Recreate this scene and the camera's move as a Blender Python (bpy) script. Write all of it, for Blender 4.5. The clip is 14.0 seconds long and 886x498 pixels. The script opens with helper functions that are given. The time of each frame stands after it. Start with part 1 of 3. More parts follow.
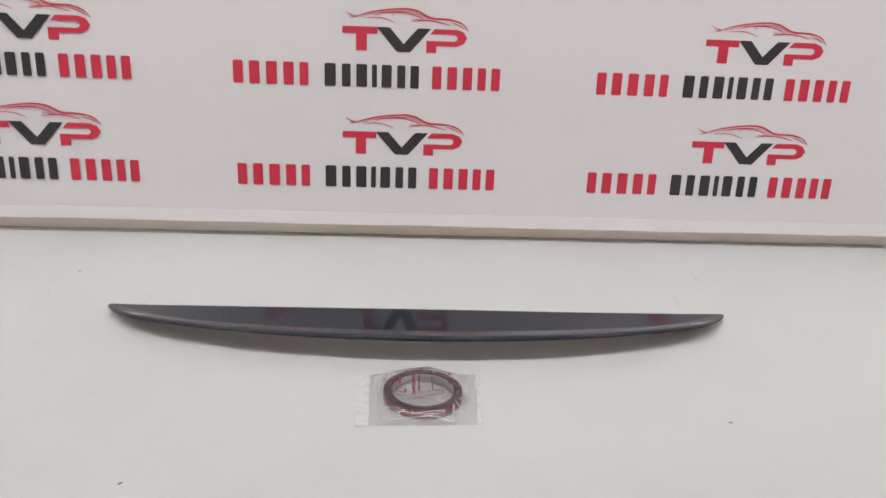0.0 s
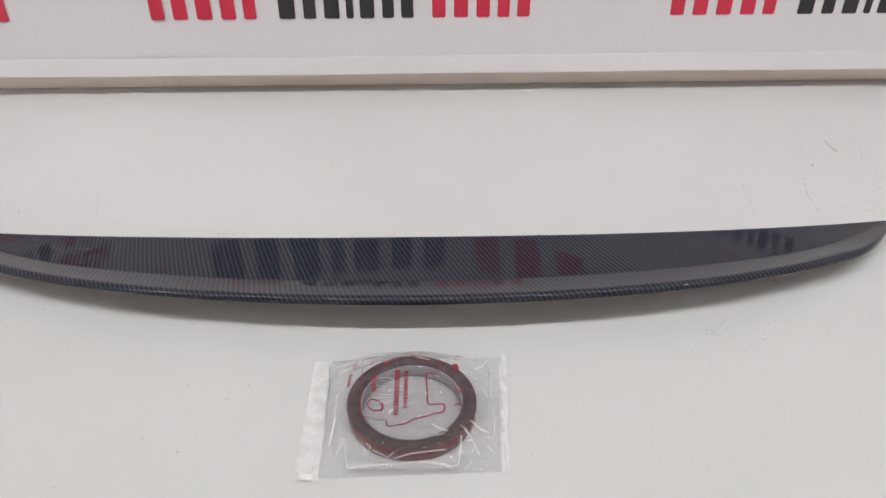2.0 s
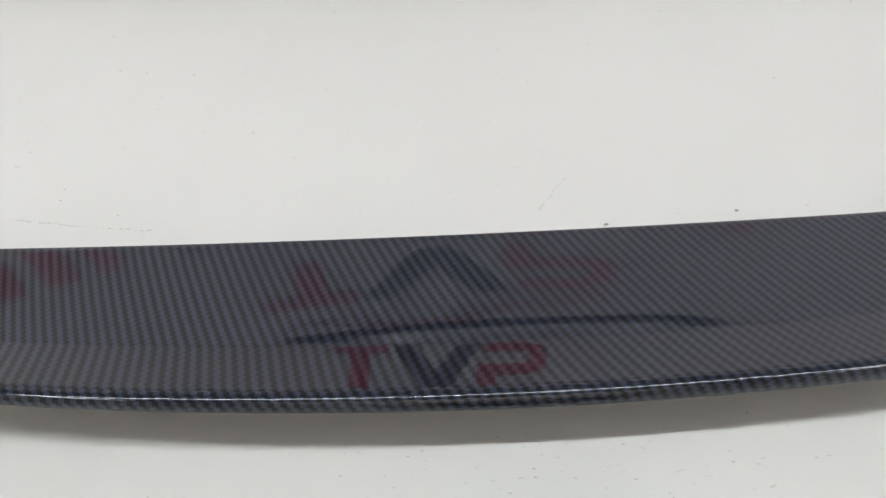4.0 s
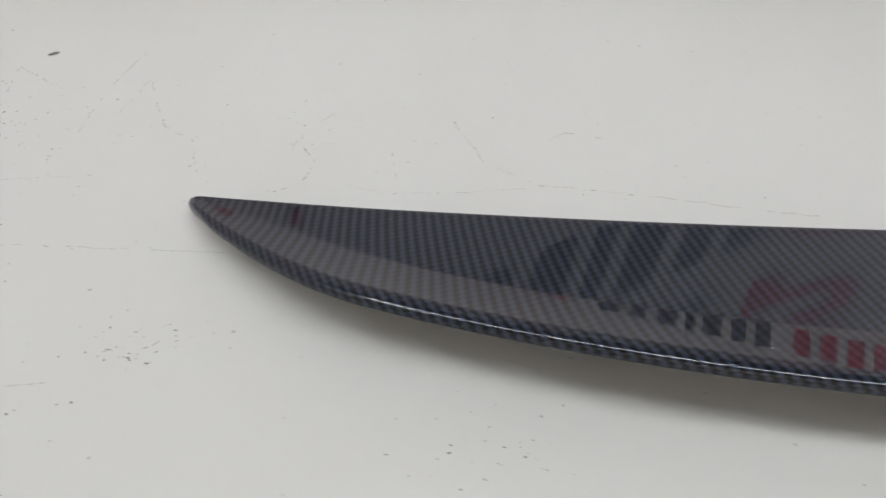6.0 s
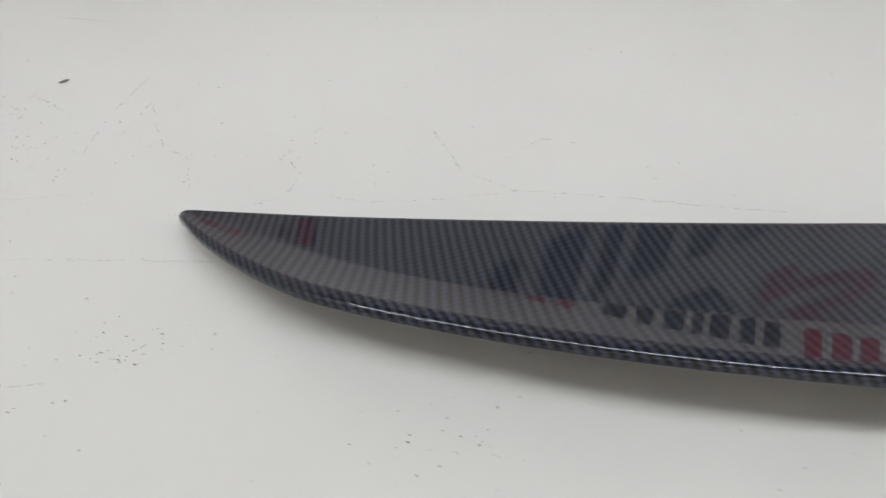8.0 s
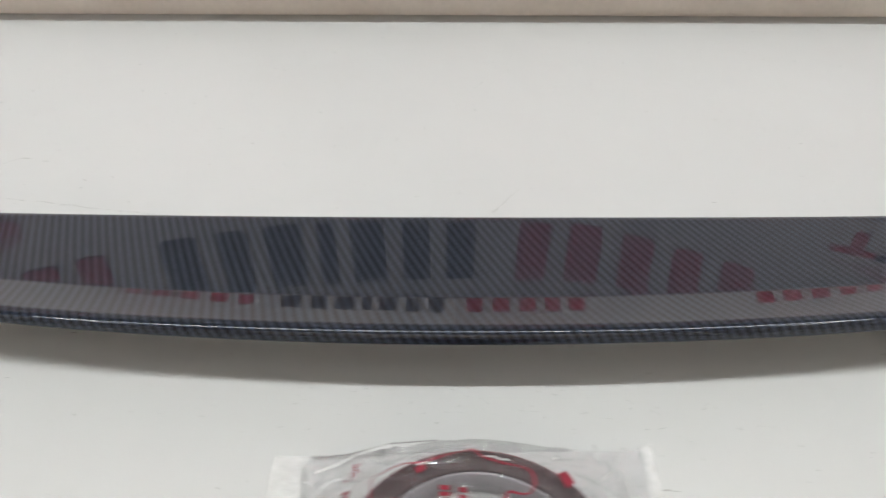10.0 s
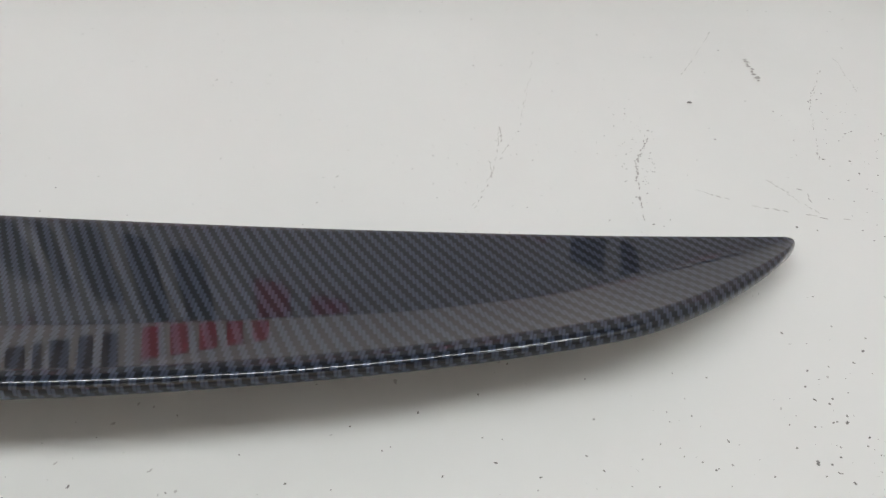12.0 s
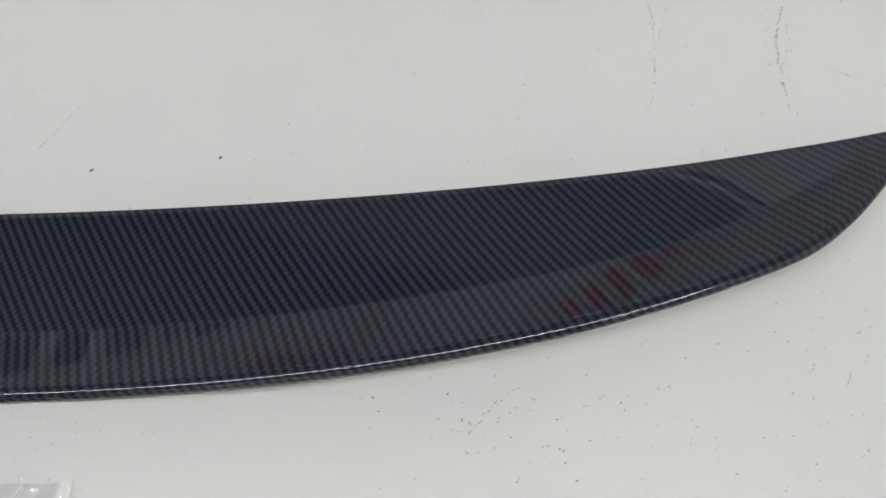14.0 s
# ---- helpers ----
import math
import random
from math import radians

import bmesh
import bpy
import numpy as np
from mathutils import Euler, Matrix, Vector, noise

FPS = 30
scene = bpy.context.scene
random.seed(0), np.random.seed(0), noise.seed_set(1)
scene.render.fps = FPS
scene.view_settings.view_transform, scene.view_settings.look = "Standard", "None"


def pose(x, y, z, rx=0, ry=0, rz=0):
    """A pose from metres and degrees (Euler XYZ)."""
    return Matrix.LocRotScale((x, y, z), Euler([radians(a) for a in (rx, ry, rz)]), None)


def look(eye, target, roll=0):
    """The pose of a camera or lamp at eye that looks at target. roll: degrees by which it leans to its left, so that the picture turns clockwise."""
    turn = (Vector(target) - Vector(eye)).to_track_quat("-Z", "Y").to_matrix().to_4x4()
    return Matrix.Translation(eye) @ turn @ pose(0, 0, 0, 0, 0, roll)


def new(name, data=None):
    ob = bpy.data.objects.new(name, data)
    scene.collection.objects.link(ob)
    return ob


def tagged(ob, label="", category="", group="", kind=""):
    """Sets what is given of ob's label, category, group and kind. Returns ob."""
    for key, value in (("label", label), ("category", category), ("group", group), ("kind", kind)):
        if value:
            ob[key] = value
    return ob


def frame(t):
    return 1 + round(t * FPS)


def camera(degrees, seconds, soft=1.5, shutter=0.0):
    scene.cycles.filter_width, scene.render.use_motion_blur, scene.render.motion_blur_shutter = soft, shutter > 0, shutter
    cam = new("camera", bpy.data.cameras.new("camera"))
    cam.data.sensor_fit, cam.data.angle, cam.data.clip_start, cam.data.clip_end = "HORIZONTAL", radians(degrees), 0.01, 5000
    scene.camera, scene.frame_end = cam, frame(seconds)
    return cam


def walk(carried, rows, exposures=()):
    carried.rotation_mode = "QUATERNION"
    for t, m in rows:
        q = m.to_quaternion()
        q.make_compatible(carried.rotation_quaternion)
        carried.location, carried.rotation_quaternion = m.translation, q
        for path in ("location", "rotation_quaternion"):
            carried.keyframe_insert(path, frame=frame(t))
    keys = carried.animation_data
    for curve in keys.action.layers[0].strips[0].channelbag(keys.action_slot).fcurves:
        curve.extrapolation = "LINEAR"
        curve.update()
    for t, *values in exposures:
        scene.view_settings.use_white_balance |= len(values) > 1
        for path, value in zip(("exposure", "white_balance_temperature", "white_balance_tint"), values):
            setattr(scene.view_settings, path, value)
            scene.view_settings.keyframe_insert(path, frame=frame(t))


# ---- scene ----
cam = camera(61.98, 14.0, soft=1.45, shutter=0.3)
PATH = [
    (0, look((-0.0418, -1.1795, 0.6115), (0.0152, -0.2558, 0.2324), 2.540)),
    (0.5, look((-0.0773, -1.1392, 0.5979), (-0.0137, -0.2376, 0.1700), 2.843)),
    (1, look((-0.0430, -0.9702, 0.5767), (0.0103, -0.1007, 0.0856), 2.419)),
    (1.5, look((-0.0092, -0.8226, 0.5540), (0.0204, 0.0054, -0.0060), 1.116)),
    (2, look((0.0182, -0.6947, 0.5280), (0.0268, 0.0877, -0.0947), -0.325)),
    (2.2, look((0.0287, -0.6482, 0.5156), (0.0285, 0.1183, -0.1266), -1.103)),
    (4.3, look((-0.1023, -0.3329, 0.2857), (-0.0605, 0.3932, -0.4005), -1.496)),
    (4.5, look((-0.1432, -0.3339, 0.2856), (-0.0861, 0.3980, -0.3933), -1.495)),
    (5, look((-0.2804, -0.3489, 0.2949), (-0.1904, 0.3748, -0.3893), 1.200)),
    (5.4, look((-0.3861, -0.3196, 0.2617), (-0.2636, 0.4142, -0.4065), 4.565)),
    (5.5, look((-0.3999, -0.3127, 0.2611), (-0.2781, 0.4156, -0.4133), 4.938)),
    (6, look((-0.4618, -0.2903, 0.2443), (-0.3630, 0.4407, -0.4309), 5.276)),
    (6.5, look((-0.5122, -0.2627, 0.2276), (-0.4442, 0.4665, -0.4532), 4.223)),
    (7, look((-0.5240, -0.2528, 0.2271), (-0.4806, 0.4778, -0.4543), 2.803)),
    (7.5, look((-0.4988, -0.2692, 0.2395), (-0.4602, 0.4652, -0.4382), 1.703)),
    (8, look((-0.4303, -0.3088, 0.2584), (-0.3821, 0.4319, -0.4117), 1.111)),
    (8.2, look((-0.4015, -0.3263, 0.2658), (-0.3577, 0.4205, -0.3978), 0.310)),
    (10.5, look((0.1388, -0.4319, 0.2989), (0.1290, 0.3636, -0.3070), 0.726)),
    (11, look((0.3116, -0.3800, 0.2854), (0.2604, 0.4028, -0.3347), -0.241)),
    (11.5, look((0.4108, -0.3211, 0.2523), (0.3147, 0.4499, -0.3773), -1.610)),
    (12, look((0.4362, -0.2760, 0.2215), (0.3107, 0.4826, -0.4178), -2.181)),
    (12.5, look((0.4284, -0.3018, 0.2386), (0.2948, 0.4451, -0.4128), -2.590)),
    (13, look((0.3810, -0.3327, 0.3011), (0.2882, 0.3215, -0.4495), -2.991)),
    (13.5, look((0.3521, -0.2374, 0.3859), (0.2771, 0.2193, -0.5005), -6.604)),
    (14, look((0.3076, -0.2264, 0.3976), (0.2392, 0.1395, -0.5306), -10.476)),
]
walk(cam, PATH, exposures=[(0.0, 0.05, 6450, 10), (2.2, 0.08, 6400, 11), (4.3, 0.32, 6350, 6), (5.0, 0.16, 6350, 6), (6.5, 0.02, 6350, 7), (8.2, 0.10, 6350, 6), (10.5, 0.24, 6400, 6), (12.5, 0.10, 6350, 6), (13.5, 0.04, 6350, 7), (14.0, 0.04, 6350, 7)])

# ---- light: one inferred fluorescent batten and three added ones under a dark ceiling ----
world = bpy.data.worlds.new("room_air")
scene.world = world
world.use_nodes = True
world.node_tree.nodes["Background"].inputs["Color"].default_value = (0.9, 0.93, 1.0, 1)
world.node_tree.nodes["Background"].inputs["Strength"].default_value = 0.05
scene.view_settings.exposure = 0.0
# place, length, power, tilt and turn of each batten; the last three are unseen fill lamps, added to wash the side and
# back walls
BATTENS = [(0.0, -0.78, 5.4, 118.0, 62.0, 0.0), (0.0, -4.2, 4.4, 165.0, -50.0, 0.0), (2.5, -1.6, 1.8, 40.0, 48.0, -90.0), (-2.5, -1.6, 1.8, 40.0, 48.0, 90.0)]


# ---- small builders ----
def mesh_object(name, bm, material, parent=None, label="", smooth=True):
    me = bpy.data.meshes.new(name)
    bm.to_mesh(me)
    bm.free()
    for f in me.polygons:
        f.use_smooth = smooth
    me.materials.append(material)
    ob = new(name, me)
    if parent is not None:
        ob.parent = parent
    if label:
        tagged(ob, label)
    return ob


def part(name, bm, material, parent, label="", smooth=True):
    return mesh_object(name, bm, material, parent, label, smooth)


def empty(name, place=(0, 0, 0), label="", category="", group="", kind=""):
    ob = new(name)
    ob.location = place
    return tagged(ob, label, category, group, kind)


def box(bm, lo, hi, bevel=0.0):
    made = bmesh.ops.create_cube(bm, size=1.0)["verts"]
    for v in made:
        v.co = Vector([lo[k] + (v.co[k] + 0.5) * (hi[k] - lo[k]) for k in range(3)])
    if bevel > 0:
        edges = list({e for v in made for e in v.link_edges})
        bmesh.ops.bevel(bm, geom=edges, offset=bevel, segments=2, profile=0.5, affect="EDGES")
    return bm


def box_mesh(lo, hi, bevel=0.0):
    return box(bmesh.new(), lo, hi, bevel)


# ---- materials ----
def material(name):
    m = bpy.data.materials.new(name)
    m.use_nodes = True
    return m, m.node_tree.nodes, m.node_tree.links, m.node_tree.nodes["Principled BSDF"]


def ramp_between(nodes, links, source, low, high, c0, c1):
    r = nodes.new("ShaderNodeValToRGB")
    r.color_ramp.elements[0].position, r.color_ramp.elements[1].position = low, high
    r.color_ramp.elements[0].color, r.color_ramp.elements[1].color = (*c0, 1), (*c1, 1)
    links.new(source, r.inputs["Fac"])
    return r.outputs["Color"]


def noise_node(nodes, links, coords, scale, detail=4.0, rough=0.55, stretch=None):
    n = nodes.new("ShaderNodeTexNoise")
    n.inputs["Scale"].default_value, n.inputs["Detail"].default_value = scale, detail
    n.inputs["Roughness"].default_value = rough
    if stretch:
        mp = nodes.new("ShaderNodeMapping")
        mp.inputs["Scale"].default_value = stretch
        links.new(coords, mp.inputs["Vector"])
        coords = mp.outputs["Vector"]
    links.new(coords, n.inputs["Vector"])
    return n.outputs["Fac"]


def math_node(nodes, links, op, a, b=None, c=None):
    n = nodes.new("ShaderNodeMath")
    n.operation = op
    for k, v in enumerate((a, b, c)):
        if v is None:
            continue
        if isinstance(v, (int, float)):
            n.inputs[k].default_value = v
        else:
            links.new(v, n.inputs[k])
    return n.outputs[0]


def mixed(nodes, links, fac, a, b, blend="MIX"):
    n = nodes.new("ShaderNodeMix")
    n.data_type, n.blend_type = "RGBA", blend
    for k, v in ((0, fac), (6, a), (7, b)):
        if isinstance(v, (int, float)):
            n.inputs[k].default_value = v
        elif isinstance(v, tuple):
            n.inputs[k].default_value = (*v, 1)
        else:
            links.new(v, n.inputs[k])
    return n.outputs[2]


def bump(nodes, links, shader, height, strength, distance):
    b = nodes.new("ShaderNodeBump")
    b.inputs["Strength"].default_value, b.inputs["Distance"].default_value = strength, distance
    links.new(height, b.inputs["Height"])
    links.new(b.outputs["Normal"], shader.inputs["Normal"])


def plain(name, colour, rough=0.5, metal=0.0, grain=30.0, depth=0.08, relief=0.1, relief_m=0.0005):
    """A paint, plastic or paper with two scales of uneven colour and a fine relief."""
    m, nodes, links, sh = material(name)
    at = nodes.new("ShaderNodeTexCoord").outputs["Object"]
    big, fine = noise_node(nodes, links, at, grain * 0.12), noise_node(nodes, links, at, grain * 4, 6.0)
    tone = math_node(nodes, links, "MULTIPLY_ADD", fine, 0.4, math_node(nodes, links, "MULTIPLY", big, 0.6))
    lo = tuple(max(0.0, c * (1 - depth)) for c in colour)
    hi = tuple(min(1.0, c * (1 + depth)) for c in colour)
    links.new(ramp_between(nodes, links, tone, 0.3, 0.7, lo, hi), sh.inputs["Base Color"])
    sh.inputs["Roughness"].default_value, sh.inputs["Metallic"].default_value = rough, metal
    if relief:
        bump(nodes, links, sh, fine, relief, relief_m)
    return m


def table_material():
    m, nodes, links, sh = material("worn_white_table_paint")
    at = nodes.new("ShaderNodeTexCoord").outputs["Object"]
    blotch = noise_node(nodes, links, at, 1.7, 5.0, 0.6)
    smear = noise_node(nodes, links, at, 9.0, 5.0, 0.6, (1.0, 2.4, 1.0))
    base = ramp_between(nodes, links, blotch, 0.3, 0.72, (0.56, 0.560, 0.553), (0.62, 0.620, 0.614))
    base = mixed(nodes, links, math_node(nodes, links, "MULTIPLY", smear, 0.10), base, (0.52, 0.515, 0.50))
    # rubbed-in grey specks, thicker where the paint is more worn
    worn = noise_node(nodes, links, at, 4.2, 3.0, 0.6)
    speck = noise_node(nodes, links, at, 230.0, 2.0, 0.5, (1.0, 0.8, 1.0))
    dots = math_node(nodes, links, "GREATER_THAN", math_node(nodes, links, "MULTIPLY_ADD", worn, 0.16, speck), 0.835)
    base = mixed(nodes, links, math_node(nodes, links, "MULTIPLY", dots, 0.55), base, (0.22, 0.21, 0.20))
    links.new(base, sh.inputs["Base Color"])
    gloss = noise_node(nodes, links, at, 14.0, 4.0)
    r = nodes.new("ShaderNodeMapRange")
    r.inputs["To Min"].default_value, r.inputs["To Max"].default_value = 0.34, 0.52
    links.new(gloss, r.inputs["Value"])
    links.new(r.outputs["Result"], sh.inputs["Roughness"])
    sh.inputs["Specular IOR Level"].default_value = 0.35
    bump(nodes, links, sh, noise_node(nodes, links, at, 60.0, 6.0), 0.10, 0.0006)
    return m


TOW_U, TOW_V = 0.00135, 0.0024


def carbon_material():
    """Twill weave under a clear lacquer: tows run over two and under two, stepped by one from row to row."""
    m, nodes, links, sh = material("lacquered_carbon_twill")
    uv = nodes.new("ShaderNodeUVMap")
    uv.uv_map = "weave"
    sep = nodes.new("ShaderNodeSeparateXYZ")
    links.new(uv.outputs["UV"], sep.inputs["Vector"])
    u = math_node(nodes, links, "DIVIDE", sep.outputs["X"], TOW_U)
    v = math_node(nodes, links, "DIVIDE", sep.outputs["Y"], TOW_V)
    iu, iv = math_node(nodes, links, "FLOOR", u), math_node(nodes, links, "FLOOR", v)
    whole = math_node(nodes, links, "ADD", iu, iv)
    slant = math_node(nodes, links, "ADD", u, v)
    run = math_node(nodes, links, "MULTIPLY_ADD", slant, 0.56, math_node(nodes, links, "MULTIPLY_ADD", whole, 0.44, 0.94))
    step = math_node(nodes, links, "FLOORED_MODULO", run, 4.0)
    side = math_node(nodes, links, "ABSOLUTE", math_node(nodes, links, "SUBTRACT", step, 2.0))
    edge = nodes.new("ShaderNodeMapRange")
    edge.interpolation_type = "SMOOTHSTEP"
    edge.inputs["From Min"].default_value, edge.inputs["From Max"].default_value = 0.8, 1.2
    edge.inputs["To Min"].default_value, edge.inputs["To Max"].default_value = 1.0, 0.0
    links.new(side, edge.inputs["Value"])
    over = edge.outputs["Result"]
    fu = math_node(nodes, links, "SUBTRACT", math_node(nodes, links, "FRACT", u), 0.5)
    fv = math_node(nodes, links, "SUBTRACT", math_node(nodes, links, "FRACT", v), 0.5)
    hu = math_node(nodes, links, "SUBTRACT", 1.0, math_node(nodes, links, "MULTIPLY", math_node(nodes, links, "MULTIPLY", fu, fu), 2.0))
    hv = math_node(nodes, links, "SUBTRACT", 1.0, math_node(nodes, links, "MULTIPLY", math_node(nodes, links, "MULTIPLY", fv, fv), 1.4))
    mixer = nodes.new("ShaderNodeMix")
    links.new(over, mixer.inputs[0])
    links.new(hv, mixer.inputs[2])
    links.new(hu, mixer.inputs[3])
    round_ = mixer.outputs[0]
    fibre = noise_node(nodes, links, uv.outputs["UV"], 900.0, 2.0, 0.5, (1.0, 0.12, 1.0))
    # pale and dark tows put the fibres' directional sheen into the colour
    light = mixed(nodes, links, fibre, (0.020, 0.026, 0.045), (0.038, 0.049, 0.077))
    dark = mixed(nodes, links, fibre, (0.002, 0.003, 0.006), (0.005, 0.007, 0.012))
    tone = mixed(nodes, links, over, dark, light)
    # the tows' round profile darkens their edges in colour, as gap shade
    tone = mixed(nodes, links, math_node(nodes, links, "SUBTRACT", 1.0, round_), tone, (0.004, 0.004, 0.005))
    links.new(tone, sh.inputs["Base Color"])
    # half-bright fibre under a clear, smooth lacquer
    sh.inputs["Roughness"].default_value = 0.34
    sh.inputs["Metallic"].default_value = 0.34
    sh.inputs["Specular IOR Level"].default_value = 0.1
    sh.inputs["Coat Weight"].default_value = 1.0
    sh.inputs["Coat Roughness"].default_value = 0.020
    sh.inputs["Coat IOR"].default_value = 1.40
    return m


def film_material():
    """Thin clear packing film: it lets almost all light through and mirrors a little of it."""
    m, nodes, links, sh = material("clear_packing_film")
    nodes.remove(sh)
    out = nodes["Material Output"]
    clear, gloss, milk = nodes.new("ShaderNodeBsdfTransparent"), nodes.new("ShaderNodeBsdfGlossy"), nodes.new("ShaderNodeBsdfDiffuse")
    clear.inputs["Color"].default_value = (0.974, 0.966, 0.969, 1)
    gloss.inputs["Roughness"].default_value = 0.035
    milk.inputs["Color"].default_value = (0.8, 0.8, 0.8, 1)
    fres = nodes.new("ShaderNodeFresnel")
    fres.inputs["IOR"].default_value = 1.55
    at = nodes.new("ShaderNodeTexCoord").outputs["Object"]
    crumple = noise_node(nodes, links, at, 75.0, 3.0, 0.5)
    b = nodes.new("ShaderNodeBump")
    b.inputs["Strength"].default_value, b.inputs["Distance"].default_value = 0.55, 0.002
    links.new(crumple, b.inputs["Height"])
    links.new(b.outputs["Normal"], gloss.inputs["Normal"])
    links.new(b.outputs["Normal"], fres.inputs["Normal"])
    a, c = nodes.new("ShaderNodeMixShader"), nodes.new("ShaderNodeMixShader")
    a.inputs["Fac"].default_value = 0.04
    links.new(clear.outputs[0], a.inputs[1])
    links.new(milk.outputs[0], a.inputs[2])
    links.new(math_node(nodes, links, "MULTIPLY", fres.outputs[0], 1.5), c.inputs["Fac"])
    links.new(a.outputs[0], c.inputs[1])
    links.new(gloss.outputs[0], c.inputs[2])
    links.new(c.outputs[0], out.inputs["Surface"])
    return m


def tape_material():
    m, nodes, links, sh = material("wound_grey_foam_tape")
    at = nodes.new("ShaderNodeTexCoord").outputs["Object"]
    sep = nodes.new("ShaderNodeSeparateXYZ")
    links.new(at, sep.inputs["Vector"])
    x2 = math_node(nodes, links, "MULTIPLY", sep.outputs["X"], sep.outputs["X"])
    y2 = math_node(nodes, links, "MULTIPLY", sep.outputs["Y"], sep.outputs["Y"])
    rad = math_node(nodes, links, "SQRT", math_node(nodes, links, "ADD", x2, y2))
    turn = math_node(nodes, links, "FRACT", math_node(nodes, links, "DIVIDE", rad, 0.0011))
    line = math_node(nodes, links, "GREATER_THAN", turn, 0.72)
    wear = noise_node(nodes, links, at, 60.0, 4.0)
    base = mixed(nodes, links, wear, (0.026, 0.011, 0.013), (0.052, 0.024, 0.028))
    base = mixed(nodes, links, math_node(nodes, links, "MULTIPLY", line, 0.55), base, (0.07, 0.014, 0.018))
    links.new(base, sh.inputs["Base Color"])
    sh.inputs["Roughness"].default_value = 0.6
    bump(nodes, links, sh, turn, 0.4, 0.0004)
    return m


def emitter(name, colour, strength):
    m, nodes, links, sh = material(name)
    sh.inputs["Base Color"].default_value = (0.8, 0.8, 0.8, 1)
    sh.inputs["Emission Color"].default_value = (*colour, 1)
    sh.inputs["Emission Strength"].default_value = strength
    return m


def milky_material():
    """Whitish welded film: half of the light passes, the rest scatters."""
    m, nodes, links, sh = material("milky_welded_film")
    sh.inputs["Base Color"].default_value = (0.90, 0.90, 0.89, 1)
    sh.inputs["Roughness"].default_value = 0.25
    at = nodes.new("ShaderNodeTexCoord").outputs["Object"]
    cloud = noise_node(nodes, links, at, 120.0, 4.0)
    r = nodes.new("ShaderNodeMapRange")
    r.inputs["To Min"].default_value, r.inputs["To Max"].default_value = 0.35, 0.8
    links.new(cloud, r.inputs["Value"])
    links.new(r.outputs["Result"], sh.inputs["Alpha"])
    bump(nodes, links, sh, cloud, 0.5, 0.002)
    return m


TABLE = table_material()
MILKY = milky_material()
CARBON = carbon_material()
FILM = film_material()
FOAM = tape_material()
BANNER = plain("white_banner_vinyl", (0.61, 0.60, 0.63), 0.42, 0.0, 20.0, 0.025, 0.12, 0.0008)
HEM = plain("white_hem_vinyl", (0.66, 0.65, 0.675), 0.4, 0.0, 20.0, 0.03, 0.12, 0.0008)
RED_INK = plain("red_print", (0.50, 0.022, 0.055), 0.4, 0.0, 40.0, 0.06, 0.05, 0.0002)
DARK_INK = plain("black_print", (0.020, 0.020, 0.024), 0.4, 0.0, 40.0, 0.1, 0.05, 0.0002)
TRIM = plain("grey_beige_plastic", (0.84, 0.78, 0.73), 0.5, 0.0, 40.0, 0.08)
WALL = plain("off_white_wall_paint", (0.70, 0.66, 0.61), 0.8, 0.0, 12.0, 0.05, 0.2, 0.001)
# warm tone chosen so the unseen south wall tints the fill light
WARM_WALL = plain("warm_bounce_wall_paint", (0.56, 0.45, 0.36), 0.8, 0.0, 12.0, 0.05, 0.2, 0.001)
DIM_WALL = plain("dark_grey_wall_paint", (0.10, 0.10, 0.105), 0.85, 0.0, 12.0, 0.05, 0.2, 0.001)
WHITE_METAL = plain("white_lamp_enamel", (0.75, 0.75, 0.75), 0.4)
CEILING = plain("dark_ceiling_paint", (0.20, 0.20, 0.208), 0.85, 0.0, 12.0, 0.04, 0.2, 0.001)
FLOOR = plain("grey_floor_paint", (0.22, 0.21, 0.20), 0.55, 0.0, 8.0, 0.18, 0.2, 0.001)
STEEL = plain("grey_coated_steel", (0.30, 0.30, 0.31), 0.4, 0.6, 30.0, 0.1)
BACKING = plain("black_moulded_underside", (0.02, 0.02, 0.02), 0.45, 0.0, 60.0, 0.3, 0.4, 0.0005)
RED_LINER = plain("red_release_liner", (0.13, 0.008, 0.016), 0.28, 0.0, 60.0, 0.12)
CORE = plain("grey_card_core", (0.30, 0.27, 0.29), 0.7, 0.0, 60.0, 0.1)
BAG_RED = plain("red_film_print", (0.24, 0.016, 0.034), 0.4, 0.0, 60.0, 0.08, 0.0)
SEAL_GLINT = plain("white_seal_and_glint", (0.72, 0.72, 0.71), 0.35, 0.0, 60.0, 0.04)
DIRT = plain("ground_in_dirt", (0.15, 0.142, 0.138), 0.8, 0.0, 200.0, 0.4, 0.0)
FILM_EDGE = plain("grey_film_edge", (0.30, 0.29, 0.285), 0.3, 0.0, 80.0, 0.3, 0.0)
SCUFF = plain("pale_grey_scuff", (0.32, 0.31, 0.30), 0.7, 0.0, 200.0, 0.25, 0.0)
STAIN = plain("grey_smudge", (0.62, 0.61, 0.62), 0.6, 0.0, 60.0, 0.1, 0.0)
TUBE = emitter("lit_tube", (0.99, 0.99, 1.0), 9.0)

# ---- the room ----
TOP_T, X0, X1, Y0, Y1 = 0.03, -1.55, 1.55, -0.62, 0.404
LOW, HIGH = -0.76, 3.2


def structure(name, bm, mat, label, smooth=False):
    return tagged(mesh_object(name, bm, mat, smooth=smooth), label, "", "", "structure")


